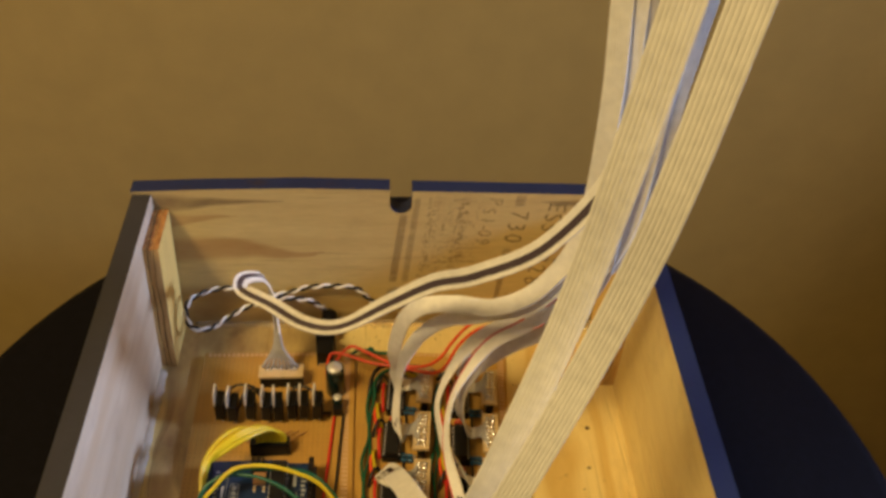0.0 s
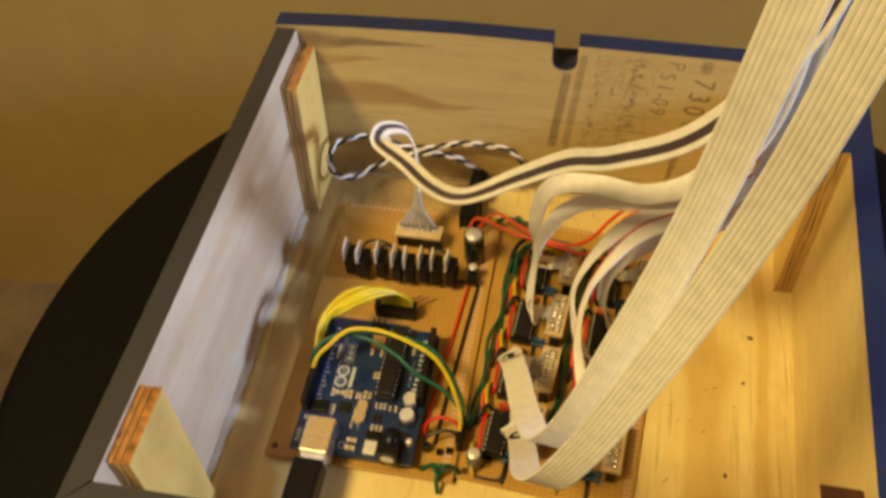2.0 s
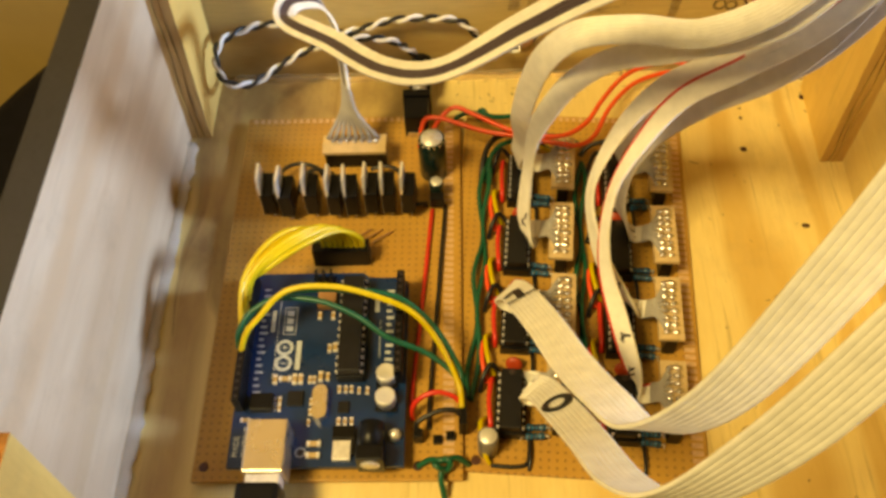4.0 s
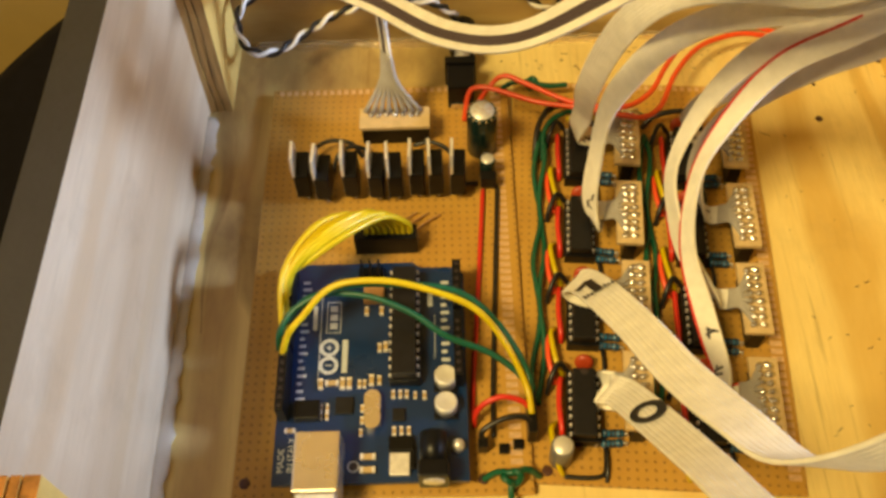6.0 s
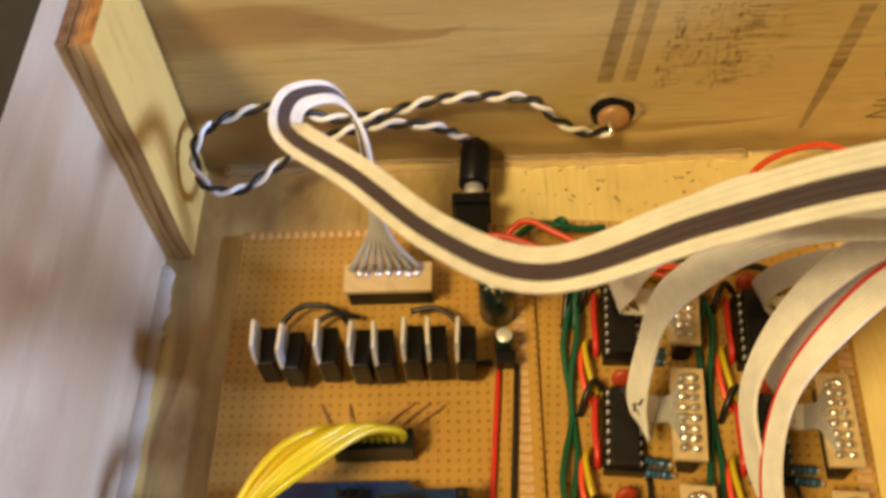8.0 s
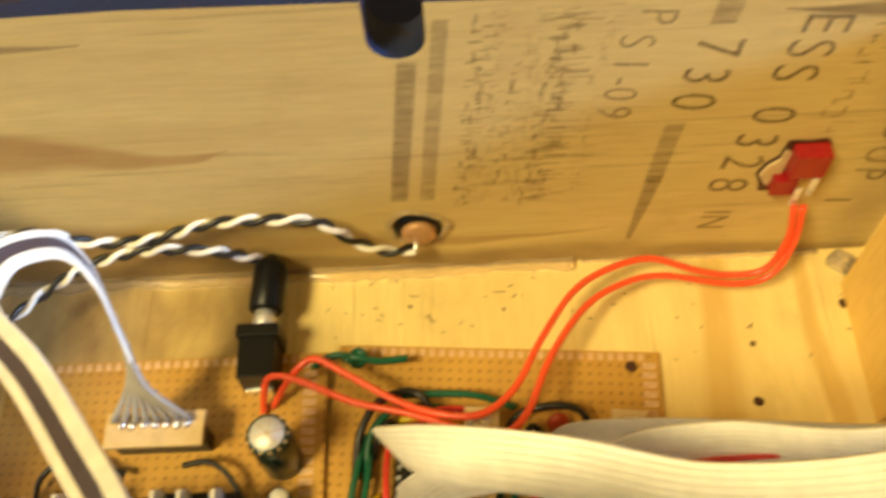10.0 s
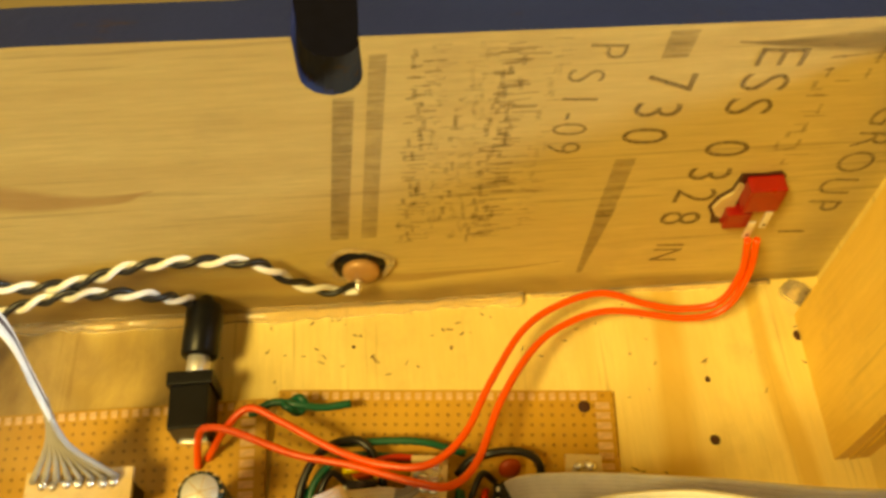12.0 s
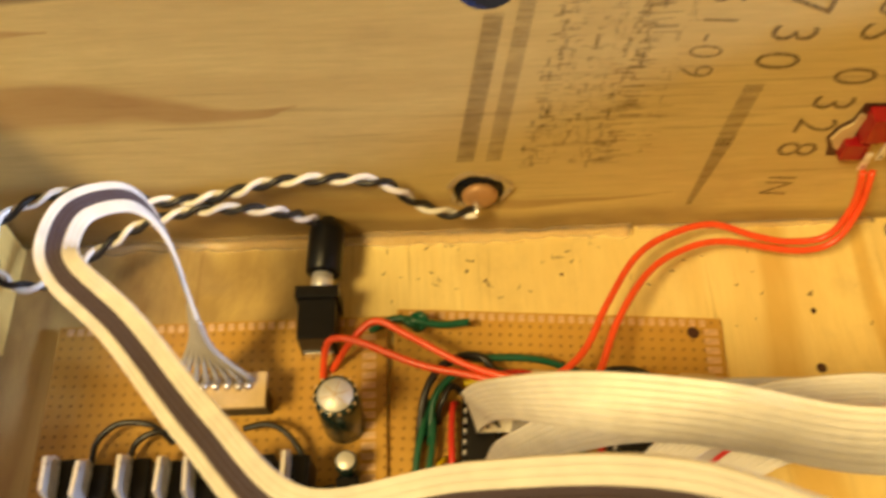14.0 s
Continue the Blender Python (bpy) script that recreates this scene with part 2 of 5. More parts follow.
def lathe(bm, profile, at=(0, 0, 0), turn=None, segments=20, mat=0):
    """A turned solid: profile of radius, height from bottom to top."""
    turn = turn or Matrix.Identity(4)
    rings = []
    for r, z in profile:
        rings.append([bm.verts.new(Vector(at) + turn @ Vector((r * math.cos(a), r * math.sin(a), z))) for a in (2 * math.pi * k / segments for k in range(segments))])
    faces = []
    for a, b in zip(rings, rings[1:]):
        for k in range(segments):
            j = (k + 1) % segments
            faces.append(bm.faces.new((a[k], a[j], b[j], b[k])))
    faces.append(bm.faces.new(rings[0][::-1]))
    faces.append(bm.faces.new(rings[-1]))
    for f in faces:
        f.material_index = mat
        f.smooth = True
    return bm


def glide(points, steps):
    """A smooth line through the points (Catmull-Rom), of any dimension."""
    p = np.array(points, float)
    p = np.vstack([2 * p[0] - p[1], p, 2 * p[-1] - p[-2]])
    out = []
    for i in range(1, len(p) - 2):
        for s in np.arange(steps) / steps:
            a, b, c, d = p[i - 1:i + 3]
            out.append(0.5 * (2 * b + (c - a) * s + (2 * a - 5 * b + 4 * c - d) * s * s + (3 * b - a - 3 * c + d) * s ** 3))
    out.append(p[-2])
    return np.array(out)


def tube(bm, points, radius, steps=8, sides=8, mat=0):
    line = glide(points, steps)
    side = None
    rings = []
    for i, q in enumerate(line):
        t = line[min(i + 1, len(line) - 1)] - line[max(i - 1, 0)]
        t /= np.linalg.norm(t) + 1e-9
        if side is None:
            side = np.cross(t, (0.3, 0.2, 0.93))
        side = side - t * (side @ t)
        side /= np.linalg.norm(side) + 1e-9
        up = np.cross(t, side)
        rings.append([bm.verts.new(q + radius * (math.cos(a) * side + math.sin(a) * up)) for a in (2 * math.pi * k / sides for k in range(sides))])
    for a, b in zip(rings, rings[1:]):
        for k in range(sides):
            j = (k + 1) % sides
            f = bm.faces.new((a[k], a[j], b[j], b[k]))
            f.smooth, f.material_index = True, mat
    bm.faces.new(rings[0][::-1]).material_index = mat
    bm.faces.new(rings[-1]).material_index = mat
    return bm


def wire(name, points, radius, material, parent=None, label="", category="wire", steps=8, group=""):
    bm = tube(bmesh.new(), points, radius, steps)
    if parent:
        return part(name, bm, material, parent, label)
    return tagged(new(name, finish(name, bm, material)), label, category, group)


def flat_text(name, body, size, m, material, parent, label=""):
    """Lettering as a thin mesh, laid in the pose m; size in millimetres."""
    curve = bpy.data.curves.new(name, "FONT")
    curve.body, curve.size, curve.extrude = body, size * MM, 0.00004
    curve.offset = -0.00012 if name == "stamped_lettering" else 0.00045 if name == "written_number" else 0.0
    curve.align_x, curve.align_y = "CENTER", "CENTER"
    tmp = new(name, curve)
    me = bpy.data.meshes.new_from_object(tmp.evaluated_get(bpy.context.evaluated_depsgraph_get()))
    bpy.data.objects.remove(tmp)
    me.materials.clear()
    me.materials.append(material)
    ob = new(name, me)
    ob.parent = parent
    ob.matrix_local = m
    return tagged(ob, label)

# ---- the room round the table ----
def slab(name, material, x0, x1, y0, y1, z0, z1, label, category):
    ob = new(name, finish(name, block(x0, x1, y0, y1, z0, z1), material))
    return tagged(ob, label, category, kind="structure")


slab("wall_north", WALL_PAINT, -2600, 2600, 232, 332, -520, 1900, "beige painted plaster wall behind the table", "wall")
slab("wall_south", WALL_PAINT, -2600, 2600, -3100, -3000, -520, 1900, "beige painted plaster wall", "wall")
slab("wall_west", WALL_PAINT, -2700, -2600, -3100, 332, -520, 1900, "beige painted plaster wall", "wall")
slab("wall_east", WALL_PAINT, 2600, 2700, -3100, 332, -520, 1900, "beige painted plaster wall", "wall")
slab("floor", plain("room_floor", (0.16, 0.11, 0.07), 0.6, 0, 0.3, 20), -2700, 2700, -3100, 332, -560, -520, "dull brown room floor under the table", "floor")
slab("ceiling", plain("ceiling_white", (0.75, 0.72, 0.65), 0.8), -2700, 2700, -3100, 332, 1900, 1950, "plain off-white ceiling", "ceiling")

table = thing("round_table", "round black table with a rounded edge", "table", (4, -120, -9))
bm = bmesh.new()
lathe(bm, [(242, -22), (252, -20), (256, -14), (256, -6), (252, -1.2), (246, 0)], segments=96)
part("tabletop", bm, TABLE_BLACK, table)
part("pedestal", lathe(bmesh.new(), [(34, -480), (30, -470), (24, -400), (22, -60), (60, -22)], segments=32), TABLE_BLACK, table)
part("base", lathe(bmesh.new(), [(200, -511), (200, -500), (190, -492), (40, -480)], segments=48), TABLE_BLACK, table)

outlet = thing("wall_outlet", "ivory plastic outlet cover plate on the wall", "outlet", (117, 232, -138))
part("cover_plate", block(-36, 36, -5, 0, -57, 57, 2.0), OUTLET_WHITE, outlet)
for dz in (0,):
    part("socket_face", block(-16.5, 16.5, -6.5, -4, dz - 33, dz + 33, 1.5), OUTLET_WHITE, outlet)

# ---- the open box ----
RIM = 95.0
box_thing = thing("wooden_box", "open plywood box with black painted rim, on a round table", "box")
part("bottom_panel", block(-139.5, 130, -240, 9, -9, 0), PLY_FLOOR, box_thing, "stained yellow plywood bottom, shade painted in at back left")


def lean_out(bm):
    """The left side leans: its foot stands 3.5 mm further out than its rim."""
    for v in bm.verts:
        v.co.x -= 3.5 * (1 - v.co.z / RIM)


def panel(name, outline, z0, z1, inner, inside, paint=BLACK_PAINT):
    """A wall panel: inside(normal) tells which faces stay bare wood; the rest is painted."""
    bm = prism(bmesh.new(), outline, z0, z1)
    bmesh.ops.recalc_face_normals(bm, faces=bm.faces)
    for f in bm.faces:
        f.material_index = 0 if inside(f.normal) else 2 if f.normal.z > 0.7 and paint is BLACK_PAINT else 1
    if name == "left_panel":
        lean_out(bm)
    return part(name, bm, [inner, paint, WORN_RIM], box_thing)


# back panel with a round-bottomed notch in its rim
bm = bmesh.new()
notch = [(0.75 + 5.8 * math.cos(a), 88.6 + 5.8 * math.sin(a)) for a in (math.pi * k / 10 for k in range(-10, 1))]
outline = [(-139.5, 0), (130, 0), (130, 94.8), (60, 96.3), (6.55, 97.5), *notch[::-1], (-5.05, 98.2), (-50, 99.2), (-100, 98.2), (-137, 96.6)]
front = [bm.verts.new((x, 0, z)) for x, z in outline]
rear = [bm.verts.new((x, 9.5, z)) for x, z in outline]
bm.faces.new(front)
bm.faces.new(rear[::-1]).material_index = 1
for i in range(len(outline)):
    j = (i + 1) % len(outline)
    bm.faces.new((front[j], front[i], rear[i], rear[j])).material_index = 1
bmesh.ops.recalc_face_normals(bm, faces=bm.faces)
back_panel = part("back_panel", bm, [PLY_BACK, BLUE_LIT_PAINT], box_thing, "printed plywood back panel with a notch")
panel("left_panel", [(-136, -240), (-126.5, -231), (-126.5, 0), (-136, 0)], 0, RIM, PLY_LEFT, lambda n: n.x > 0.7)
panel("right_panel", [(114, -231), (123, -240), (130, 0), (121, 0)], 0, RIM, PLY_RIGHT, lambda n: n.x < -0.7, BLUE_LIT_PAINT)
panel("front_panel", [(-136, -240), (123, -240), (114, -231), (-127.5, -231)], 0, RIM, PLY_BACK, lambda n: n.y > 0.7)


def corner_block(x0, x1, y0, y1, z1, face, top, seed, label, skew=0.0):
    """A block of plywood: layers side by side, with dark wavy glue lines and a raw sawn edge."""
    rg = random.Random(seed)
    core = prism(bmesh.new(), [(x0 + 0.3, y0 + 0.7), (x1 - 0.3, y0 + 0.7), (x1 - 0.3 + skew, y1 - 0.7), (x0 + 0.3 + skew, y1 - 0.7)], 0, z1 - 0.6)
    if x0 < 0:
        lean_out(core)
    t = part("corner_block", core, BURNT, box_thing, label)
    cuts = [0, 0.30 + rg.uniform(-0.04, 0.04), 0.56 + rg.uniform(-0.04, 0.04), 1.0]
    for k in range(3):
        a, b = x0 + (x1 - x0) * cuts[k] + 0.3 * (k > 0), x0 + (x1 - x0) * cuts[k + 1] - 0.3 * (k < 2)
        bm = bmesh.new()
        rows = []
        n = 14
        for i in range(n + 1):
            z = z1 * i / n
            wa = (k > 0) * 0.45 * math.sin(i * 0.9 + k) + (k > 0) * rg.uniform(-0.15, 0.15)
            wb = (k < 2) * 0.45 * math.sin(i * 0.9 + k + 1) + (k < 2) * rg.uniform(-0.15, 0.15)
            e = rg.uniform(-0.25, 0.25)
            rows.append([bm.verts.new(p) for p in ((a + wa, y0 + e, z), (b + wb, y0 + e, z), (b + wb + skew, y1, z), (a + wa + skew, y1, z))])
        for p, q in zip(rows, rows[1:]):
            for i in range(4):
                bm.faces.new((p[i], p[(i + 1) % 4], q[(i + 1) % 4], q[i])).material_index = 1 if i in (0, 2) else 0
        bm.faces.new(rows[0][::-1])
        bm.faces.new(rows[-1]).material_index = 2
        if x0 < 0:
            lean_out(bm)
        part("ply_layer", bm, [face, EDGE_RAW, top], t)
    if top is not VARNISH:
        cap = block(x0 + skew * 0.5, x1 + skew * 0.5, y0 - 0.2, y1 + 0.2, z1 - 0.4, z1 + 0.5, 0.3)
        part("painted_top", cap, top, t, "dark painted top")


EDGE_RAW = plywood("sawn_edge", 2, (0.62, 0.40, 0.14), (0.24, 0.11, 0.03), 2.2, 0.6, 0.8)
VARNISH = plain("glossy_varnished_edge", (0.34, 0.15, 0.04), 0.16, 0, 0.6, 260, 0.9)
corner_block(-126.5, -118.5, -32, -1, 86, PLY_BLOCK, VARNISH, 1, "plywood corner block with raw layered edges")
corner_block(111.0, 119.4, -50, -11, 95.5, PLY_BLOCK, BLUE_LIT_PAINT, 2, "plywood corner block with painted top", 1.0)
corner_block(-126.5, -118, -223, -194, 93, PLY_BLOCK, VARNISH, 3, "plywood corner block with varnished top edge")
corner_block(100.8, 113.6, -224, -190, 84, PLY_BLOCK, BURNT, 4, "plywood corner block with dark stained top", 1.0)

# ---- more materials ----
def cable_skin(name, colour, rough=0.45):
    return plain(name, colour, rough, 0, 0.08, 250, 0.08)


RED_W, ORANGE_W = cable_skin("red_insulation", (0.62, 0.03, 0.02), 0.35), cable_skin("orange_red_insulation", (0.80, 0.085, 0.028), 0.32)
YELLOW_W, GREEN_W = cable_skin("yellow_insulation", (0.60, 0.45, 0.012), 0.35), cable_skin("green_insulation", (0.004, 0.09, 0.045), 0.38)
BLACK_W, WHITE_W = cable_skin("black_insulation", (0.012, 0.011, 0.011), 0.35), cable_skin("white_insulation", (0.80, 0.77, 0.70), 0.4)
GREY_W, CREAM_W = cable_skin("grey_ribbon", (0.60, 0.57, 0.52), 0.42), cable_skin("pale_ribbon", (0.86, 0.83, 0.74), 0.42)
FAN_GREY = cable_skin("bare_grey_leads", (0.36, 0.34, 0.32), 0.4)
DARK_W = cable_skin("dark_ribbon", (0.07, 0.05, 0.06), 0.4)
TAPED = cable_skin("white_taped_ribbon", (0.88, 0.85, 0.75), 0.5)
INK_FAINT_BLACK = plain("worn_marker_ink", (0.05, 0.045, 0.045), 0.5)
INK_BLACK = plain("marker_ink", (0.02, 0.02, 0.02), 0.5)
RED_PLASTIC = plain("red_plastic", (0.30, 0.008, 0.012), 0.3)
RED_CERAMIC = plain("red_ceramic", (0.42, 0.05, 0.015), 0.45)
BLUE_RES = plain("blue_lacquer", (0.02, 0.12, 0.24), 0.35)
BAND = plain("dark_band", (0.03, 0.02, 0.02), 0.4)
COPPER = plain("copper_brown", (0.46, 0.25, 0.11), 0.42, 0.15)
SLEEVE = plain("capacitor_sleeve", (0.008, 0.022, 0.02), 0.25)
ALU = plain("aluminium_top", (0.70, 0.68, 0.63), 0.42, 0.4, 0.06, 400)
SMD_TAN = plain("smd_tan", (0.55, 0.40, 0.20), 0.4, 0.2)
PALE_STRIP = plain("pale_phenolic", (0.58, 0.43, 0.23), 0.45, 0, 0.12, 300)


def ink(name, colour, cover):
    """Worn printing ink on wood."""
    n = Nodes(name)
    v = n.coords((1, 1, 1))
    fac = n.ramp(n.noise(n.coords((0.12, 1, 1)), 900, 6, 0.8), [(0.42 - cover * 0.3, (0, 0, 0)), (0.75 - cover * 0.3, (1, 1, 1))])
    n.set(Base_Color=n.mix(n.noise(v, 60), colour, tuple(c * 1.5 for c in colour)), Roughness=0.7, Alpha=n.math("MULTIPLY", fac, cover))
    return n.mat


INK = ink("stamp_ink", (0.12, 0.075, 0.04), 0.47)
INK_GHOST = ink("ghost_stamp_ink", (0.20, 0.14, 0.07), 0.24)
INK_FAINT = ink("faint_stamp_ink", (0.17, 0.115, 0.06), 0.42)


def share(name, me, parent, m, label=""):
    ob = new(name, me)
    ob.parent = parent
    ob.matrix_local = m
    return tagged(ob, label)


def mm(x, y, z, rx=0, ry=0, rz=0):
    return pose(x * MM, y * MM, z * MM, rx, ry, rz)


# ---- printing and hardware on the back panel ----
def stamp(body, x, z, size, material=INK, squeeze=0.85, lean=5.0):
    a = radians(lean)
    m = Matrix(((-math.sin(a), math.cos(a), 0, x * MM), (0, 0, -1, -0.00018), (-math.cos(a), -math.sin(a), 0, z * MM), (0, 0, 0, 1)))
    return flat_text("stamped_lettering", body, size, m @ Matrix.Diagonal((squeeze, 1, 1, 1)), material, back_panel, "worn dark ink lettering")


def stamp_bar(x0, z0, x1, z1, w0, w1, material):
    bm = bmesh.new()
    v = [bm.verts.new(p) for p in ((x0 - w0 / 2, -0.12, z0), (x0 + w0 / 2, -0.12, z0), (x1 + w1 / 2, -0.12, z1), (x1 - w1 / 2, -0.12, z1))]
    bm.faces.new(v)
    return part("stamped_bar", bm, material, back_panel, "worn dark ink bar")


for body, x, z in (("E", 83.6, 87), ("S", 82.3, 80), ("S", 81.2, 73), ("0", 80.4, 59.5), ("3", 78.8, 50.6), ("2", 77.6, 42.5), ("8", 76.2, 33.5)):
    stamp(body, x, z, 14, squeeze=0.9)
stamp("IN", 76.2, 18, 10.5)
for body, x, z in (("P", 50.6, 91), ("S", 47.4, 84.5), ("1", 47, 78), ("-", 46.4, 73), ("0", 46, 69), ("9", 45.4, 63)):
    stamp(body, x, z, 10.5, INK_FAINT)
for body, x, z in (("7", 63.8, 81.6), ("3", 62.8, 73.4), ("0", 61.8, 65.4)):
    stamp(body, x, z, 14)
for body, x, z in (("G", 112.4, 67.5), ("R", 111.7, 60), ("O", 111, 52), ("U", 110.2, 43), ("P", 109.6, 35.5)):
    stamp(body, x, z, 12, INK_FAINT, 0.85, 7)
stamp("1", 105.6, 24.5, 10)
stamp_bar(59.8, 58, 58.0, 36, 4.4, 4.0, INK_FAINT)
stamp_bar(58.6, 40, 55.5, 10.5, 4.2, 1.4, INK)
stamp_bar(64.4, 95, 63.6, 88, 5.4, 5.0, INK_FAINT)
stamp_bar(2.4, 82, -3.2, 33, 4.0, 4.2, INK)
stamp_bar(9.6, 93, 3.6, 33, 3.2, 3.6, INK_FAINT)
# print too worn to read: short broken strokes in columns
rng = random.Random(4)
for x0, x1, width, z0, z1, gap in ((18, 12.6, 6.0, 94, 30, 1.7), (35.5, 29.6, 8.5, 94, 30, 1.1), (24, 21, 3.0, 80, 40, 3.5), (29, 24.5, 6.0, 95, 31, 1.5), (21.5, 17.5, 4.5, 95, 33, 1.9), (43, 39, 5.0, 95, 34, 2.4), (97, 94.5, 7.5, 92, 50, 3.4), (105, 103, 5.5, 92, 80, 3.0)):
    bm = bmesh.new()
    z = z0
    while z > z1:
        x = x0 + (x1 - x0) * (z0 - z) / (z0 - z1)
        for _ in range(rng.choice((1, 2, 2))):
            a = x + rng.uniform(-0.55, 0.1) * width
            b, h, tilt = a + rng.uniform(0.2, 0.75) * width, rng.uniform(0.35, 0.8), rng.uniform(-0.5, 0.5)
            if rng.random() < 0.3:
                b, h = a + rng.uniform(0.7, 1.0), rng.uniform(1.5, 3.5)
            bm.faces.new([bm.verts.new(p) for p in ((a, -0.14, z), (b, -0.14, z + tilt), (b, -0.14, z + tilt - h), (a, -0.14, z - h))])
        z -= rng.uniform(0.4, 1.0) * gap
    tagged(part("worn_print", bm, INK_GHOST if x0 in (29, 21.5, 43) else INK_FAINT, back_panel, "worn unreadable ink strokes"), "worn unreadable ink strokes", kind="stuff")

# power socket set into the back panel
jack = thing("panel_power_socket", "brown round socket glued in a hole of the back panel", "socket", (0.4, 0, 20.5))
turn_y = Matrix.Rotation(radians(90), 4, "X")
part("recess", lathe(bmesh.new(), [(6.4, 0), (6.4, 0.25)], turn=turn_y, segments=28), PLASTIC, jack, "dark gap round the socket")
part("insert", lathe(bmesh.new(), [(4.6, 0), (4.6, 1.4), (4.0, 2.2), (1.6, 2.4)], (0.3, 0, -1.2), turn_y, 20), COPPER, jack, "brown fibre insert")
part("solder_lug", lathe(bmesh.new(), [(1.2, 0), (1.5, 1.2), (0.9, 2.8), (0.3, 4)], (-0.6, -1.8, -3.2), turn_y, 10), SOLDER, jack, "shiny solder lug")
ring_pts = [((7.4 + 0.8 * math.sin(3 * a + 1) + 0.5 * math.sin(7 * a)) * math.cos(a), -0.2, (7.4 + 0.6 * math.sin(4 * a)) * math.sin(a)) for a in (2 * math.pi * k / 24 for k in range(25))]
bm = tube(bmesh.new(), ring_pts, 0.75, 3, 8)
part("glue_ring", bm, GLUE, jack, "clear glue ring", True)

switch = thing("toggle_switch", "red plastic switch with silver lugs in a ragged hole", "switch", (91.5, 0, 39))
bm = prism(bmesh.new(), [(-9.2, -1.5), (-7.6, -5), (-7.0, -8.4), (0.2, -8.6), (0.8, -2.4), (5.4, -1.6), (5.8, 9.4), (4.2, 11.2), (0.5, 10.7), (-4.6, 11), (-5.4, 5.4), (-8.0, 2.6)], 0, 0.3)
bmesh.ops.rotate(bm, matrix=Matrix.Rotation(radians(90), 3, "X"), verts=bm.verts)
part("ragged_hole", bm, BURNT, switch)
bm = prism(bmesh.new(), [(-8.4, -1.2), (-6.8, -4.2), (-5.2, -5.4), (-3.4, -1.5), (-3.4, 2), (-3.2, 7.2), (-4.6, 8), (-4.9, 4.6), (-7.2, 2.2)], 0.3, 1.1)
bmesh.ops.rotate(bm, matrix=Matrix.Rotation(radians(90), 3, "X"), verts=bm.verts)
part("splinter", bm, PALE_STRIP, switch, "pale splintered wood at the hole")
part("body", block(-3.2, 5.0, -4.6, -0.3, 1.6, 10.2, 0.5), RED_PLASTIC, switch)
part("lower_body", block(-5.4, 0.4, -3.4, -0.3, -6.6, -0.6, 0.4), RED_PLASTIC, switch)
part("bridge", block(-2.6, 2.4, -3.0, -0.3, -1.0, 2.0, 0.3), RED_PLASTIC, switch)
for dx, dz in ((0.6, -8), (3.4, -4)):
    lug = part("lug", block(dx - 0.8, dx + 0.8, -4.6, -4.1, dz - 1, dz + 5.4, 0.15), TIN, switch, "silver lug")
    part("eyelet", lathe(bmesh.new(), [(0.4, 0), (0.4, 0.06)], (dx, -4.62, dz + 0.4), Matrix.Rotation(radians(90), 4, "X"), 10), BAND, lug)

# hot glue along the joints
def glue_bead(points, radius, seed, skin=GLUE):
    rg = random.Random(seed)
    bm = bmesh.new()
    line = glide(points, 22)
    rings, r = [], radius
    for i, q in enumerate(line):
        r = 0.55 * r + 0.45 * radius * rg.uniform(0.55, 1.45)
        t = line[min(i + 1, len(line) - 1)] - line[max(i - 1, 0)]
        t /= np.linalg.norm(t)
        side = np.cross(t, (0, 0, 1.0))
        c = np.array(q) + side * rg.uniform(-0.35, 0.35) * radius
        rings.append([bm.verts.new(c + r * (1.25 * math.cos(a) * side + np.array((0, 0, 0.8 * math.sin(a))))) for a in (2 * math.pi * k / 10 for k in range(10))])
    for p, q in zip(rings, rings[1:]):
        for k in range(10):
            bm.faces.new((p[k], p[(k + 1) % 10], q[(k + 1) % 10], q[k]))
    bm.faces.new(rings[0][::-1])
    bm.faces.new(rings[-1])
    return part("glue_bead", bm, skin, box_thing, "lumpy clear hot glue", True)


glue_bead([(-128.6, -36, 1.0), (-128.9, -90, 0.9), (-128.8, -150, 1.0), (-129, -215, 0.9)], 1.9, 1, GLUE_MILKY)
glue_bead([(-116, -0.8, 0.3), (-60, -0.9, 0.4), (0, -1.4, 0.5), (42, -0.8, 0.3)], 1.7, 2)
glue_bead([(44, -0.4, 0.2), (75, -0.4, 0.2), (108, -0.8, 0.3)], 0.7, 3)
glue_bead([(111.6, -7, 1.0), (113.5, -5, 1.2), (115, -3, 1.2)], 2.3, 4)

# knots and specks in the bottom wood
rng = random.Random(12)
bm = bmesh.new()
spots = [(83.8, -43, 1.3), (99.5, -79, 1.3), (111.3, -16.8, 1.7), (85.5, -27.2, 0.8), (96, -104, 0.8), (88, -150, 0.9), (-3, -12, 0.6), (22, -14, 0.5)]
for x, y, r in spots:
    lathe(bm, [(r, 0.02), (r * 0.8, 0.06)], (x, y, 0), Matrix.Diagonal((rng.uniform(0.7, 1.4), rng.uniform(0.7, 1.2), 1, 1)), 9)
# short nicks and scratches
nicks = [(rng.uniform(62, 112), rng.uniform(-210, -14)) for _ in range(44)] + [(rng.uniform(-40, 80), rng.uniform(-22, -3)) for _ in range(48)]
for x, y in nicks:
    r, turn = rng.uniform(0.16, 0.34), Matrix.Rotation(rng.uniform(-1.2, 1.2), 4, "Z") @ Matrix.Diagonal((rng.uniform(1.0, 4.2), rng.uniform(0.45, 0.9), 1, 1))
    lathe(bm, [(r, 0.02), (r * 0.7, 0.05)], (x, y, 0), turn, 6)
tagged(part("specks", bm, BURNT, box_thing, "small dark knots and burn specks"), kind="stuff")

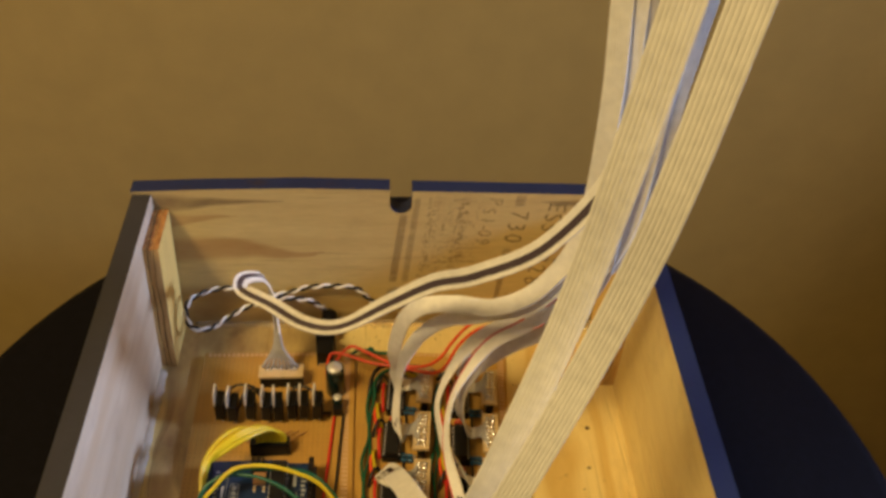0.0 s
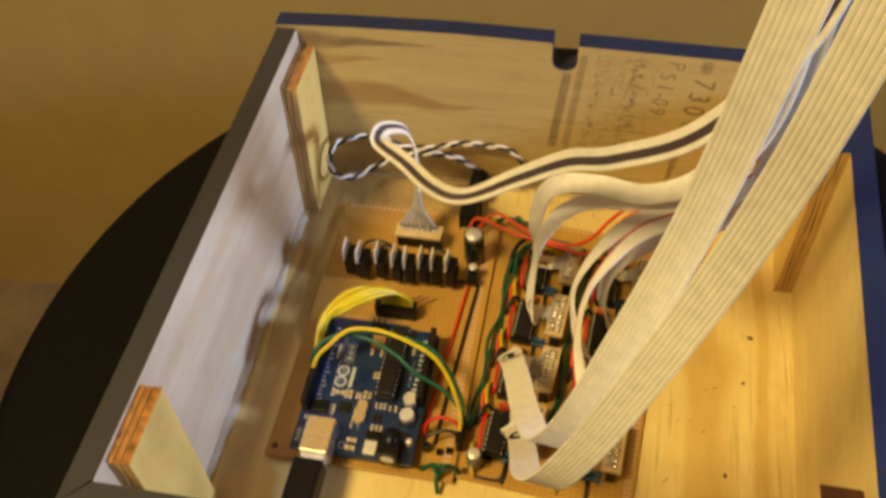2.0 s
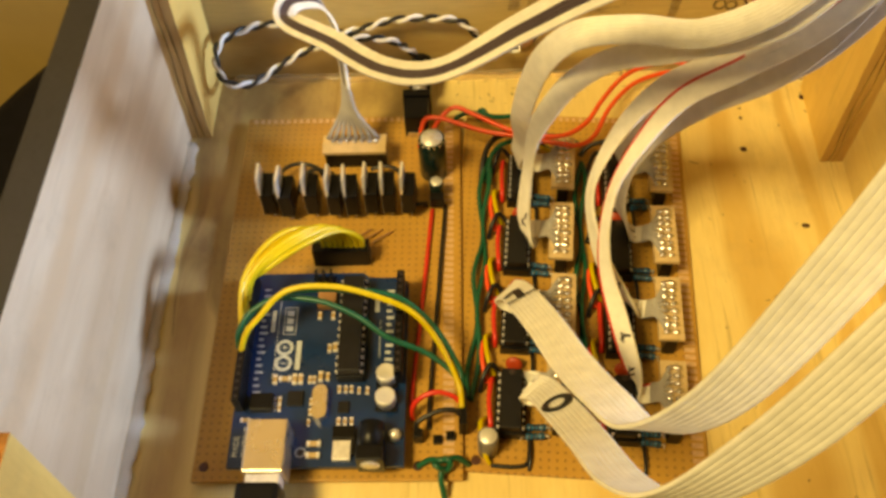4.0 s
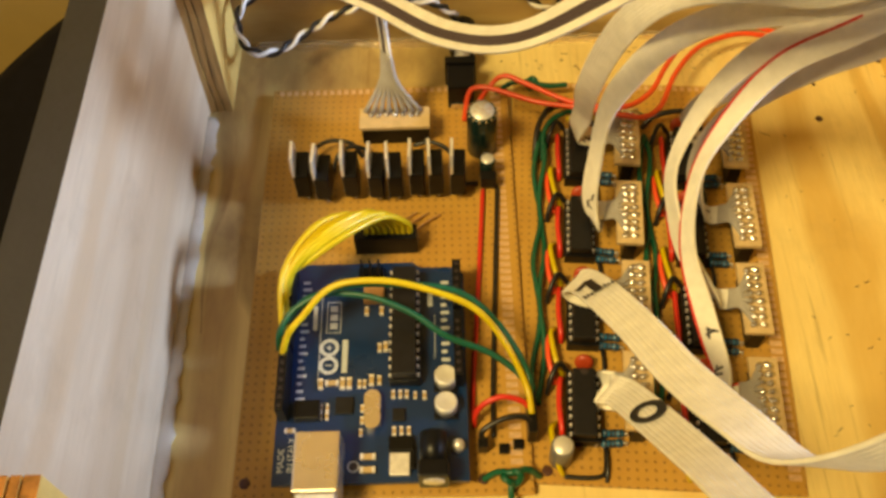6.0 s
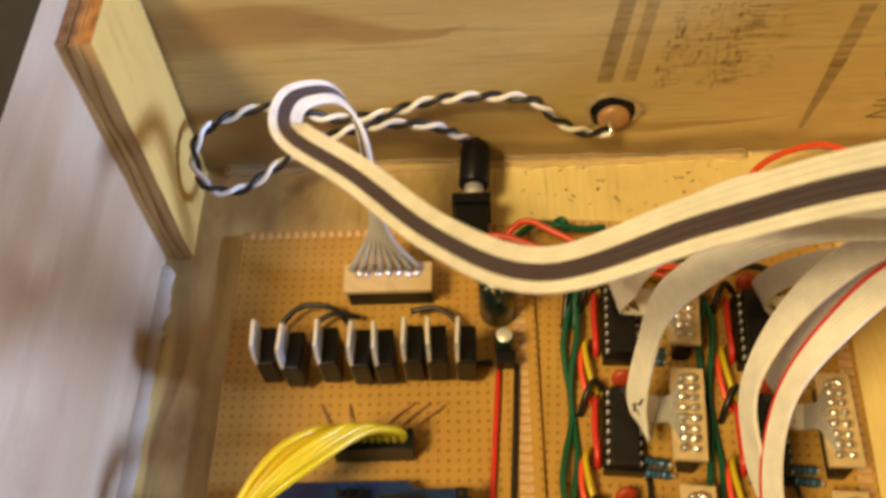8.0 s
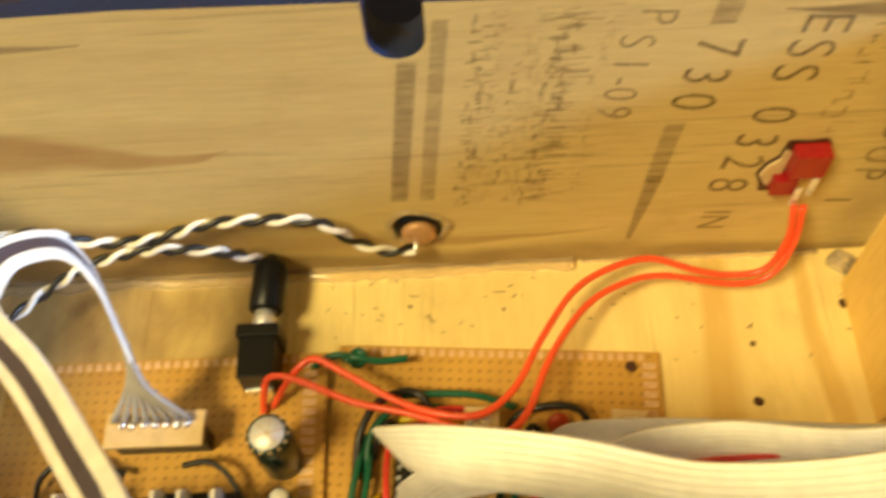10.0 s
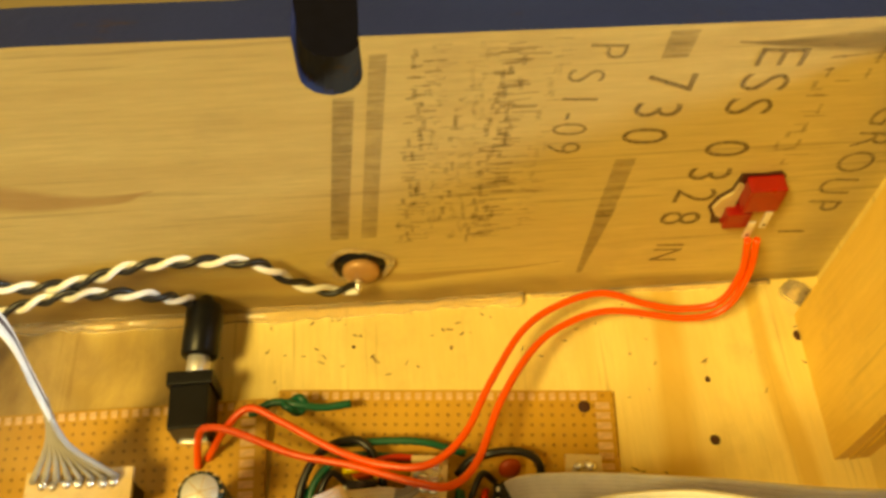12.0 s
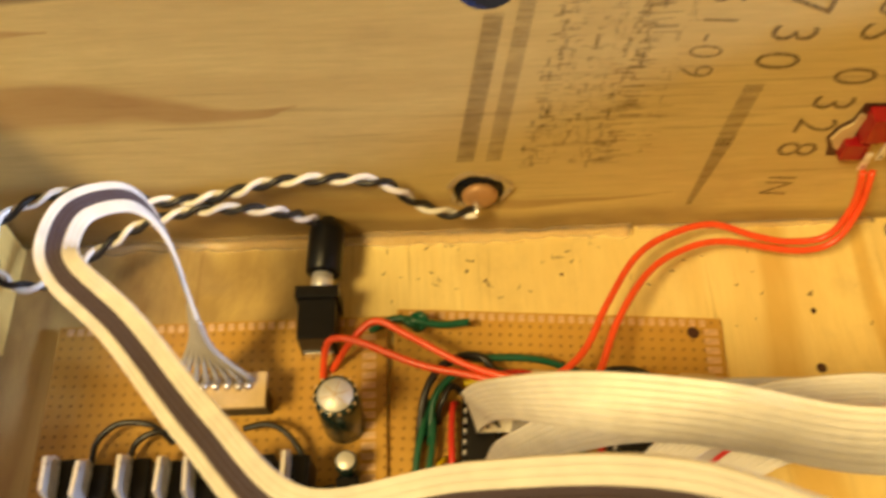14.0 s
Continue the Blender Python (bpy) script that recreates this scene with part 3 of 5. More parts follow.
# ---- perfboards ----
left_board = thing("perfboard", "brown phenolic perfboard with transistors, glued to the box bottom", "circuit board", (-107, -173, 0))
part("board", block(0, 83, 0, 147, 1.9, 3.5, 0.25), PERF, left_board)
right_board = thing("perfboard", "brown phenolic perfboard carrying rows of socketed chips", "circuit board", (-21.5, -23.2, 0), -4.2)
part("board", block(0, 82.5, -146, 0, 0.1, 1.7, 0.25), PERF, right_board)


def pad_row(parent, x0, y0, dx, dy, n, sx, sy, z):
    me = finish("edge_pad", box(bmesh.new(), -sx / 2, sx / 2, -sy / 2, sy / 2, 0, 0.12), PAD)
    for k in range(n):
        share("edge_pad", me, parent, mm(x0 + dx * k, y0 + dy * k, z))


pad_row(left_board, 78.6, 4, 0, 2.54, 56, 3.4, 1.7, 3.5)
pad_row(left_board, 3, 145.4, 2.54, 0, 29, 1.5, 1.9, 3.5)
pad_row(right_board, 4, -1.6, 2.54, 0, 30, 1.5, 1.9, 1.7)
pad_row(right_board, 79.6, -4, 0, -2.54, 55, 3.4, 1.7, 1.7)
for parent, x, y, z in ((right_board, 75.2, -4.2, 1.72), (right_board, 12, -142.5, 1.72), (left_board, 3.4, 4.6, 3.52), (left_board, 69.3, 4.4, 3.52)):
    part("mounting_hole", lathe(bmesh.new(), [(1.6, 0), (1.5, 0.03)], (x, y, z), segments=16), BURNT, parent, "drilled mounting hole")

# ---- microcontroller board ----
UZ = 9.8
uno = thing("microcontroller_board", "blue microcontroller board with silver plug socket, raised above the perfboard", "circuit board", (-95, -171, UZ))
part("board", prism(bmesh.new(), [(0, 0), (53.4, 0), (53.4, 64), (51, 66.4), (40, 66.4), (38, 68.4), (3, 68.4), (0, 66)], -1.6, 0), PCB_BLUE, uno)
usb = part("plug_socket", block(7.6, 19.6, -5.2, 10.9, 0.05, 11, 0.5), STEEL, uno, "silver square plug socket")
part("opening", block(9.4, 17.8, -5.35, -5.15, 1.8, 9.4), PLASTIC, usb)
bm = block(40, 48, -1.8, 3, 0.05, 10.2, 0.6)
box(bm, 40.4, 47.6, 2.5, 11, 0.05, 6, 0.5)
lathe(bm, [(3.7, 0), (3.7, 8.5), (3.1, 9)], (44, 2.6, 6.0), Matrix.Rotation(radians(-90), 4, "X"), 18)
dc = part("power_socket", bm, PLASTIC, uno, "black barrel power socket")
part("contact", lathe(bmesh.new(), [(2.9, 0), (2.9, 0.2)], (44, -1.75, 6.0), Matrix.Rotation(radians(90), 4, "X"), 16), TIN, dc)


def chip_28():
    bm = block(31.6, 40.2, 27.5, 63, 0, 4.2, 0.3)
    socket = part("chip_socket", bm, PLASTIC, uno)
    body = part("processor_chip", block(32.4, 39.4, 28, 62.6, 4.2, 7.8, 0.35), CHIP, uno, "long black chip with silver legs")
    pin = finish("pin", box(bmesh.new(), -0.4, 0.4, -0.35, 0.35, 0, 1.4, 0.1), TIN)
    for k in range(14):
        for x in (32.0, 39.8):
            share("pin", pin, body, mm(x, 28.8 + k * 2.54, 4.3))
    return body


chip_28()
for name, x0, x1, y0, y1 in (("pin_header", 0.9, 3.4, 39.5, 64.5), ("pin_header", 0.9, 3.4, 18, 38.2), ("pin_header", 50, 52.5, 48.5, 64), ("pin_header", 50, 52.5, 27, 47.2)):
    h = part(name, block(x0, x1, y0, y1, 0, 8.6, 0.15), PLASTIC, uno, "black pin header")
    slot = finish("slot", box(bmesh.new(), -0.55, 0.55, -0.55, 0.55, 0, 0.06), BAND)
    for k in range(int((y1 - y0) / 2.54)):
        share("slot", slot, h, mm((x0 + x1) / 2, y0 + 1.4 + k * 2.54, 8.6))
block6 = part("pin_block", block(21.8, 29.3, 60.8, 65.8, 0, 2.4, 0.2), PLASTIC, uno, "black six-pin block")
post = finish("post", box(bmesh.new(), -0.3, 0.3, -0.3, 0.3, 0, 6), PLASTIC)
for i in range(3):
    for j in range(2):
        share("post", post, block6, mm(23 + 2.54 * i, 62 + 2.54 * j, 2.4))
part("pin_block", block(5.5, 12.5, 17.5, 23, 0, 3.2, 0.3), PLASTIC, uno)
for v in (28.6, 20.6):
    c = part("round_capacitor", lathe(bmesh.new(), [(3.15, 0.8), (3.2, 4.9), (2.9, 5.5), (2.6, 5.4)], (47.5, v, 0)), ALU, uno, "silver can capacitor")
    part("base", block(44.1, 50.9, v - 3.4, v + 3.4, 0, 0.9, 0.3), PLASTIC, c)
bm = prism(bmesh.new(), [(27 + 2.3 * math.cos(a), 20 + (3.4 if math.sin(a) > 0 else -3.4) + 2.3 * math.sin(a)) for a in (2 * math.pi * k / 20 for k in range(20))], 0, 3.0)
bmesh.ops.bevel(bm, geom=[e for e in bm.edges if all(v.co.z > 3 for v in e.verts)], offset=0.35, segments=2, affect="EDGES")
part("crystal", bm, STEEL, uno, "silver oblong crystal can")
part("reset_button", block(23.5, 29.6, 54, 60, 0, 2.4, 0.3), COPPER, uno, "small brown push button")
bm = block(32.4, 38.8, 3.2, 9.6, 0.05, 1.7, 0.2)
part("regulator", box(bm, 31.6, 38.4, 8.2, 12.4, 0.05, 2.0, 0.25, 0), PLASTIC, uno)
part("regulator_tab", block(32.0, 37.4, 1.6, 7.6, 0.1, 1.9, 0.2), TIN, uno, "pale metal tab")
part("square_chip", block(16.5, 21.5, 19.5, 24.5, 0.05, 1.0, 0.15, ), CHIP, uno)
part("small_chip", block(32.5, 36, 17, 20.8, 0.05, 1.0, 0.15), CHIP, uno)
chipcap = finish("smd", box(box(box(bmesh.new(), -0.6, 0.6, -1.0, 1.0, 0.05, 0.9, 0, 1), -0.65, 0.65, -1.6, -0.9, 0.05, 0.95, 0, 0), -0.65, 0.65, 0.9, 1.6, 0.05, 0.95, 0, 0), [TIN, SMD_TAN])
for u, v, s, r in ((12, 28.6, 1, 0), (15.2, 28.8, 1.2, 90), (18.2, 28.6, 1.1, 0), (20.1, 28.6, 1.1, 0), (23, 28.4, 0.8, 0), (24.4, 28.4, 0.8, 0), (26.4, 29.4, 1.1, 0), (28.6, 29.4, 0.9, 0), (14.2, 21.5, 0.7, 0), (14.2, 19, 0.7, 0), (12.4, 21.5, 0.7, 0), (12.4, 19, 0.7, 0),
                   (24, 21, 0.7, 0), (24, 17.5, 0.7, 0), (23.8, 14, 0.7, 0), (32.6, 25, 0.8, 0), (34.6, 25, 0.8, 0), (36.4, 25, 0.8, 0), (38.8, 24.6, 0.7, 0), (26, 7, 1.3, 90), (26, 3.4, 1.3, 90), (41.4, 24.5, 0.8, 0), (28.5, 39.5, 0.9, 0), (30.2, 39.8, 1.0, 0), (24.4, 51.6, 0.9, 0), (28.8, 51.6, 0.9, 0), (4.2, 15, 0.9, 90), (33, 14.2, 0.8, 0), (35, 14.2, 0.8, 0), (37, 14.2, 0.8, 0)):
    share("surface_part", chipcap, uno, mm(u, v, 0, 0, 0, r) @ Matrix.Diagonal((s, s, s, 1)))
part("indicator_lamp", lathe(bmesh.new(), [(1.8, 0), (1.8, 2.2), (1.2, 3.2), (0.3, 3.5)], (50.6, 9.4, 0), segments=12), TIN, uno)
part("drilled_hole", lathe(bmesh.new(), [(1.7, 0.02), (1.6, 0.05)], (22, 4.6, 0), segments=16), SILK, uno)
part("drilled_hole", lathe(bmesh.new(), [(1.2, 0.05), (1.1, 0.09)], (22, 4.6, 0), segments=16), BAND, uno)


def ring(bm, x, y, r0, r1, z, flat=1.0, n=28):
    a = [bm.verts.new((x + r0 * math.cos(t), y + flat * r0 * math.sin(t), z)) for t in (2 * math.pi * k / n for k in range(n))]
    b = [bm.verts.new((x + r1 * math.cos(t), y + flat * r1 * math.sin(t), z)) for t in (2 * math.pi * k / n for k in range(n))]
    for k in range(n):
        j = (k + 1) % n
        bm.faces.new((a[k], b[k], b[j], a[j]))
    return bm


bm = bmesh.new()
for v in (34.6, 40.2):
    ring(bm, 13.8, v, 1.75, 2.85, 0.06)
    box(bm, 12.9, 14.7, v - 0.2, v + 0.2, 0.03, 0.07)
box(bm, 13.6, 14.0, 39.3, 41.1, 0.03, 0.07)
part("printed_mark", bm, SILK, uno, "two white printed rings")
bm = bmesh.new()
box(bm, 17.6, 19.2, 32.2, 42.6, 0.03, 0.06)
part("printed_word", bm, SILK, uno, "white printed bar")
for x0, x1, y0, y1 in ((12.6, 12.85, 45, 55), (16.6, 16.85, 45, 55), (12.6, 16.85, 44.9, 45.15), (12.6, 16.85, 54.9, 55.15), (13.6, 15.8, 46.2, 48.2), (13.6, 15.8, 49, 51), (13.6, 15.8, 51.8, 53.8), (10.9, 11.1, 29, 60), (44.4, 44.6, 36, 50), (8.6, 9.8, 46, 54), (42.4, 43.9, 53, 61)):
    part("printed_line", block(x0, x1, y0, y1, 0.03, 0.06), SILK, uno)
for k in range(17):
    part("pin_label", block(5.0, 7.6 - (k % 3) * 0.6, 24 + k * 2.35, 24.9 + k * 2.35, 0.03, 0.06), SILK, uno)
for k in range(11):
    part("pin_label", block(46.4, 48.8 - (k % 2) * 0.7, 35 + k * 2.54, 36.1 + k * 2.54, 0.03, 0.06), SILK, uno)
for body, u in (("MADE", 2.2), ("IN ITALY", 4.9)):
    flat_text("printed_word", body, 2.5, mm(u, 6.6 if body == "MADE" else 8.2, 0.06, 0, 0, 90), SILK, uno, "white printed words")
for u, v in ((14, 2.4), (51, 17.5), (2, 66), (50, 65)):
    part("spacer", lathe(bmesh.new(), [(1.8, -6.25), (1.8, -1.6)], (u, v, 0), segments=10), PLASTIC, uno)

# ---- parts on the left perfboard ----
def transistor():
    t = thing("power_transistor", "black power transistor with a silver metal tab, standing upright", "transistor", group="row of power transistors")
    bm = prism(bmesh.new(), [(-5, 0), (5, 0), (5, 14.4), (3.6, 18.6), (-3.6, 18.6), (-5, 14.4)], -0.45, 0.45)
    bmesh.ops.transform(bm, matrix=Matrix(((0, 0, 1, 0), (1, 0, 0, 0), (0, 1, 0, 3.6), (0, 0, 0, 1))), verts=bm.verts)
    bmesh.ops.recalc_face_normals(bm, faces=bm.faces)
    part("metal_tab", bm, TAB_METAL, t, "silver metal tab")
    part("body", block(-0.55, 4.3, -5.15, 5.15, 3.4, 14.8, 0.6), PLASTIC, t)
    for y in (-2.54, 0, 2.54):
        part("leg", block(2.2, 2.8, y - 0.4, y + 0.4, -0.3, 4), TIN, t)
    return t


first = transistor()
tabs = (-94.2, -87.4, -78.6, -70.3, -64.5, -57.3, -51.4, -44.2)
for k, x in enumerate(tabs):
    m = mm(x, -71.2 + (0.8, -0.4, 0.5, -0.2, -0.4, 0.5, 0.3, 0.2)[k], 3.8, 0, 0, (2, -3, 1, -2, 3, -1, 2, -2)[k])
    if k:
        copy_thing(first, m)
    else:
        first.matrix_basis = m


def solder_blob():
    bm = bmesh.new()
    bmesh.ops.create_uvsphere(bm, u_segments=9, v_segments=6, radius=1.0, matrix=Matrix.Diagonal((1.15, 0.95, 0.9, 1)))
    for v in bm.verts:
        v.co *= 1 + 0.16 * noise.noise(v.co * 2.1)
    return finish("solder_joint", bm, SOLDER, True)


BLOB = solder_blob()


def strip(width, rows, cols, label, length):
    """A scrap of board with solder joints, plugged in a black pin header; long side along -y."""
    t = thing("connector_strip", label, "connector", group="plug-in connector strips")
    part("header", block(width * 0.30, width * 0.78, -length + 0.4, -0.4, 0.0, 9.2, 0.2), PLASTIC, t, "black pin header")
    part("strip_board", block(0, width, -length, 0, 9.4, 10.9, 0.2), PALE_STRIP, t, "scrap of pale phenolic board")
    rg = random.Random(rows * 7 + cols)
    for i in range(rows):
        for j in range(cols):
            y = -length / 2 + (i - (rows - 1) / 2) * 2.6
            s = rg.uniform(0.85, 1.15)
            share("solder_joint", BLOB, t, mm(width * 0.36 + j * 2.6 + rg.uniform(-0.2, 0.2), y + rg.uniform(-0.2, 0.2), 11.2, 0, 0, rg.uniform(-25, 25)) @ Matrix.Diagonal((s * 1.3, s * 1.1, s, 1)))
    return t


s0 = strip(8.6, 7, 1, "small connector strip with solder joints and a grey ribbon", 23.4)
s0.matrix_basis = mm(-51.2, -44.6, 3.6, 0, 0, -90)

cap = thing("large_capacitor", "tall black capacitor with a bright silver top", "capacitor", (-34, -54.4, 3.5))
part("sleeve", lathe(bmesh.new(), [(4.7, 0), (5.0, 0.6), (5.0, 18.6), (4.6, 19.5), (4.0, 19.6)], segments=26), SLEEVE, cap, "dark green-black sleeve")
part("top", lathe(bmesh.new(), [(4.0, 19.5), (3.9, 19.8)], segments=26), ALU, cap, "scored silver top")
bm = bmesh.new()
for a in (15, 75, 135):
    box(bm, -3.4, 3.4, -0.09, 0.09, 19.79, 19.84, m=Matrix.Rotation(radians(a), 4, "Z"))
part("score", bm, SMD_TAN, cap)
bm = bmesh.new()
for k in range(14):
    box(bm, 4.35, 4.9, -0.25, 0.25, 18.7, 19.55, m=Matrix.Rotation(2 * math.pi * k / 14, 4, "Z"))
part("shrink_marks", bm, SMD_TAN, cap)


def small_cap(x, y, z, h, r, label):
    c = thing("small_capacitor", label, "capacitor", (x, y, z))
    part("sleeve", lathe(bmesh.new(), [(r * 0.94, 0), (r, 0.4), (r, h - 0.8), (r * 0.85, h)], segments=20), SLEEVE if h < 10 else plain("grey_sleeve", (0.16, 0.15, 0.15), 0.3), c)
    part("top", lathe(bmesh.new(), [(r * 0.84, h), (r * 0.8, h + 0.15)], segments=20), ALU, c, "silver top")


small_cap(-32.6, -66, 3.5, 9.4, 2.6, "small black capacitor with a silver top beside a tall one")
small_cap(-16.3, -163, 1.7, 11.4, 3.2, "small grey capacitor with a silver top at the board's front")
reg = thing("voltage_regulator", "small black three-legged regulator", "regulator", (-32.4, -70.6, 3.5))
part("body", block(-2.6, 2.6, -1.8, 1.8, 2.0, 7.0, 0.6), PLASTIC, reg)
for x in (-1.6, 0, 1.6):
    part("leg", block(x - 0.25, x + 0.25, -0.25, 0.25, 0, 2.2), TIN, reg)

yh = thing("wire_header", "black pin header that takes a bundle of yellow wires", "connector", (-75.2, -95.5, 3.5))
part("housing", block(0, 19.6, 0, 5.2, 0, 9.0, 0.2), PLASTIC, yh)
wh = thing("wire_header", "upright black pin header between the two perfboards", "connector", (-25.2, -158.6, 3.5))
part("housing", block(0, 2.6, 0, 12.5, 0, 8.6, 0.2), PLASTIC, wh)
for x, y in ((-37.6, -160), (-31.8, -160.5), (-27.8, -159.3)):
    p = thing("wire_plug", "short black pin plug on the perfboard", "connector", (x, y, 3.5), group="short pin plugs")
    part("housing", block(-1.4, 1.4, -1.4, 1.4, 0, 5.5 if x < -35 else 1.6, 0.3), PLASTIC, p)

# barrel plug in its socket, and the twisted pair to the back panel
sock = thing("barrel_socket", "black barrel power socket at the perfboard's edge", "socket", (-40.4, -36.4, 3.5))
part("housing", block(-4.6, 4.6, 0, 12, 0, 10.6, 0.5), PLASTIC, sock)
part("flange", block(-5.4, 5.4, 10.6, 14, 0, 11.4, 0.4), PLASTIC, sock)
part("contact", block(-3.6, 3.6, -0.5, 0.3, 0.2, 2.6, 0.2), SOLDER, sock, "shiny solder contact")
plug = thing("barrel_plug", "black barrel plug with a shiny sleeve pushed in its socket", "plug", (-40.0, -22.2, 9.6))
lean = Matrix.Rotation(radians(-84), 4, "X") @ Matrix.Rotation(radians(4), 4, "Y")
part("sleeve", lathe(bmesh.new(), [(2.75, -1), (2.75, 6.2)], turn=lean, segments=20), TIN, plug, "shiny metal sleeve")
part("grip", lathe(bmesh.new(), [(4.0, 5.2), (4.5, 5.8), (4.6, 17), (4.1, 18.8), (2.2, 19.8), (1.6, 21)], turn=lean, segments=22), PLASTIC, plug, "black plastic grip")

pair_path = [(-0.4, -4.5, 17.4), (-7, -5.2, 18), (-15, -5, 23), (-23, -4.6, 32), (-36, -4.4, 34), (-50, -4.2, 33), (-64, -5, 29), (-79, -5, 28), (-92, -4.6, 33), (-105, -6, 32), (-114, -12, 31), (-115.5, -19, 27), (-112, -23, 21), (-104, -20, 17), (-95, -13, 18), (-84, -8.4, 22), (-70, -7, 26), (-58, -8, 28), (-48, -7.5, 25), (-41, -4.0, 15)]
pair = thing("twisted_pair", "black and white wires twisted together, looping behind the perfboard", "wire")
line = glide(pair_path, 14)
grow = np.r_[0, np.cumsum(np.linalg.norm(np.diff(line, axis=0), axis=1))]
for shift, mat, label in ((0.0, BLACK_W, "black wire"), (math.pi, WHITE_W, "white wire")):
    pts = []
    for i, q in enumerate(line):
        t = line[min(i + 1, len(line) - 1)] - line[max(i - 1, 0)]
        t /= np.linalg.norm(t)
        a = np.cross(t, (0, 0, 1.0))
        a /= np.linalg.norm(a) + 1e-9
        b = np.cross(a, t)
        w = shift + 2 * math.pi * grow[i] / 12.5
        pts.append(q + 0.85 * (math.cos(w) * a + math.sin(w) * b))
    part("strand", tube(bmesh.new(), pts, 0.8, 2, 8), mat, pair, label)

# ---- chips and strips on the right perfboard ----
def dip():
    t = thing("socketed_chip", "black sixteen-pin chip in a socket", "chip", group="rows of socketed chips")
    part("socket", block(0, 9.6, -21.2, 0, 0, 4.4, 0.25), PLASTIC, t)
    body = part("body", block(1.5, 8.1, -20.6, -0.6, 4.4, 8.0, 0.35), CHIP, t)
    part("notch", lathe(bmesh.new(), [(1.1, 8.0), (1.0, 8.03)], (4.8, -1.7, 0), segments=12), BAND, body)
    pin = finish("pin", box(bmesh.new(), -0.35, 0.35, -0.45, 0.45, 0, 1.5, 0.1), TIN)
    for k in range(8):
        for x in (0.9, 8.7):
            share("pin", pin, t, mm(x, -1.7 - k * 2.54, 4.4))
    return t


def board_pose(u, d, z=1.7, turn=0.0):
    return mm(-21.5, -23.2, 0, 0, 0, -4.2) @ mm(u, -d, z, 0, 0, turn)


def at_board(u, d, z):
    return tuple(c / MM for c in board_pose(u, d, z).translation)


def resistor():
    t = thing("resistor", "small blue resistor with dark bands", "resistor", group="small blue resistors")
    turn = Matrix.Rotation(radians(90), 4, "Y")
    part("body", lathe(bmesh.new(), [(0.5, -3.1), (1.15, -2.7), (1.2, -1.7), (0.95, -1.2), (0.95, 1.2), (1.2, 1.7), (1.15, 2.7), (0.5, 3.1)], turn=turn, segments=12), BLUE_RES, t)
    for x in (-1.9, -0.5, 0.6, 2.0):
        part("band", lathe(bmesh.new(), [(1.22, x - 0.22), (1.22, x + 0.22)], turn=turn, segments=12), BAND, t)
    for s in (-1, 1):
        part("lead", tube(bmesh.new(), [(s * 3, 0, 0), (s * 4.2, 0, 0), (s * 4.4, 0, -2.6)], 0.25, 3, 6), TIN, t)
    return t


def disc_cap():
    t = thing("ceramic_capacitor", "small red ceramic disc capacitor behind a chip", "capacitor", group="small red disc capacitors")
    part("disc", lathe(bmesh.new(), [(1.2, -0.9), (2.6, -0.6), (2.8, 0), (2.6, 0.6), (1.2, 0.9)], (0, 0, 3.2), Matrix.Rotation(radians(62), 4, "X"), 14), RED_CERAMIC, t)
    for x in (-1.3, 1.3):
        part("lead", tube(bmesh.new(), [(x, 0, 0), (x, 0, 1.8)], 0.25, 2, 6), TIN, t)
    return t


chip0, res0, disc0 = dip(), resistor(), disc_cap()
strip0 = strip(8.2, 8, 2, "plug-in connector strip with two rows of solder joints", 23.5)
used = set()


def set_down(ob, m):
    if ob in used:
        return copy_thing(ob, m)
    used.add(ob)
    ob.matrix_basis = m
    return ob


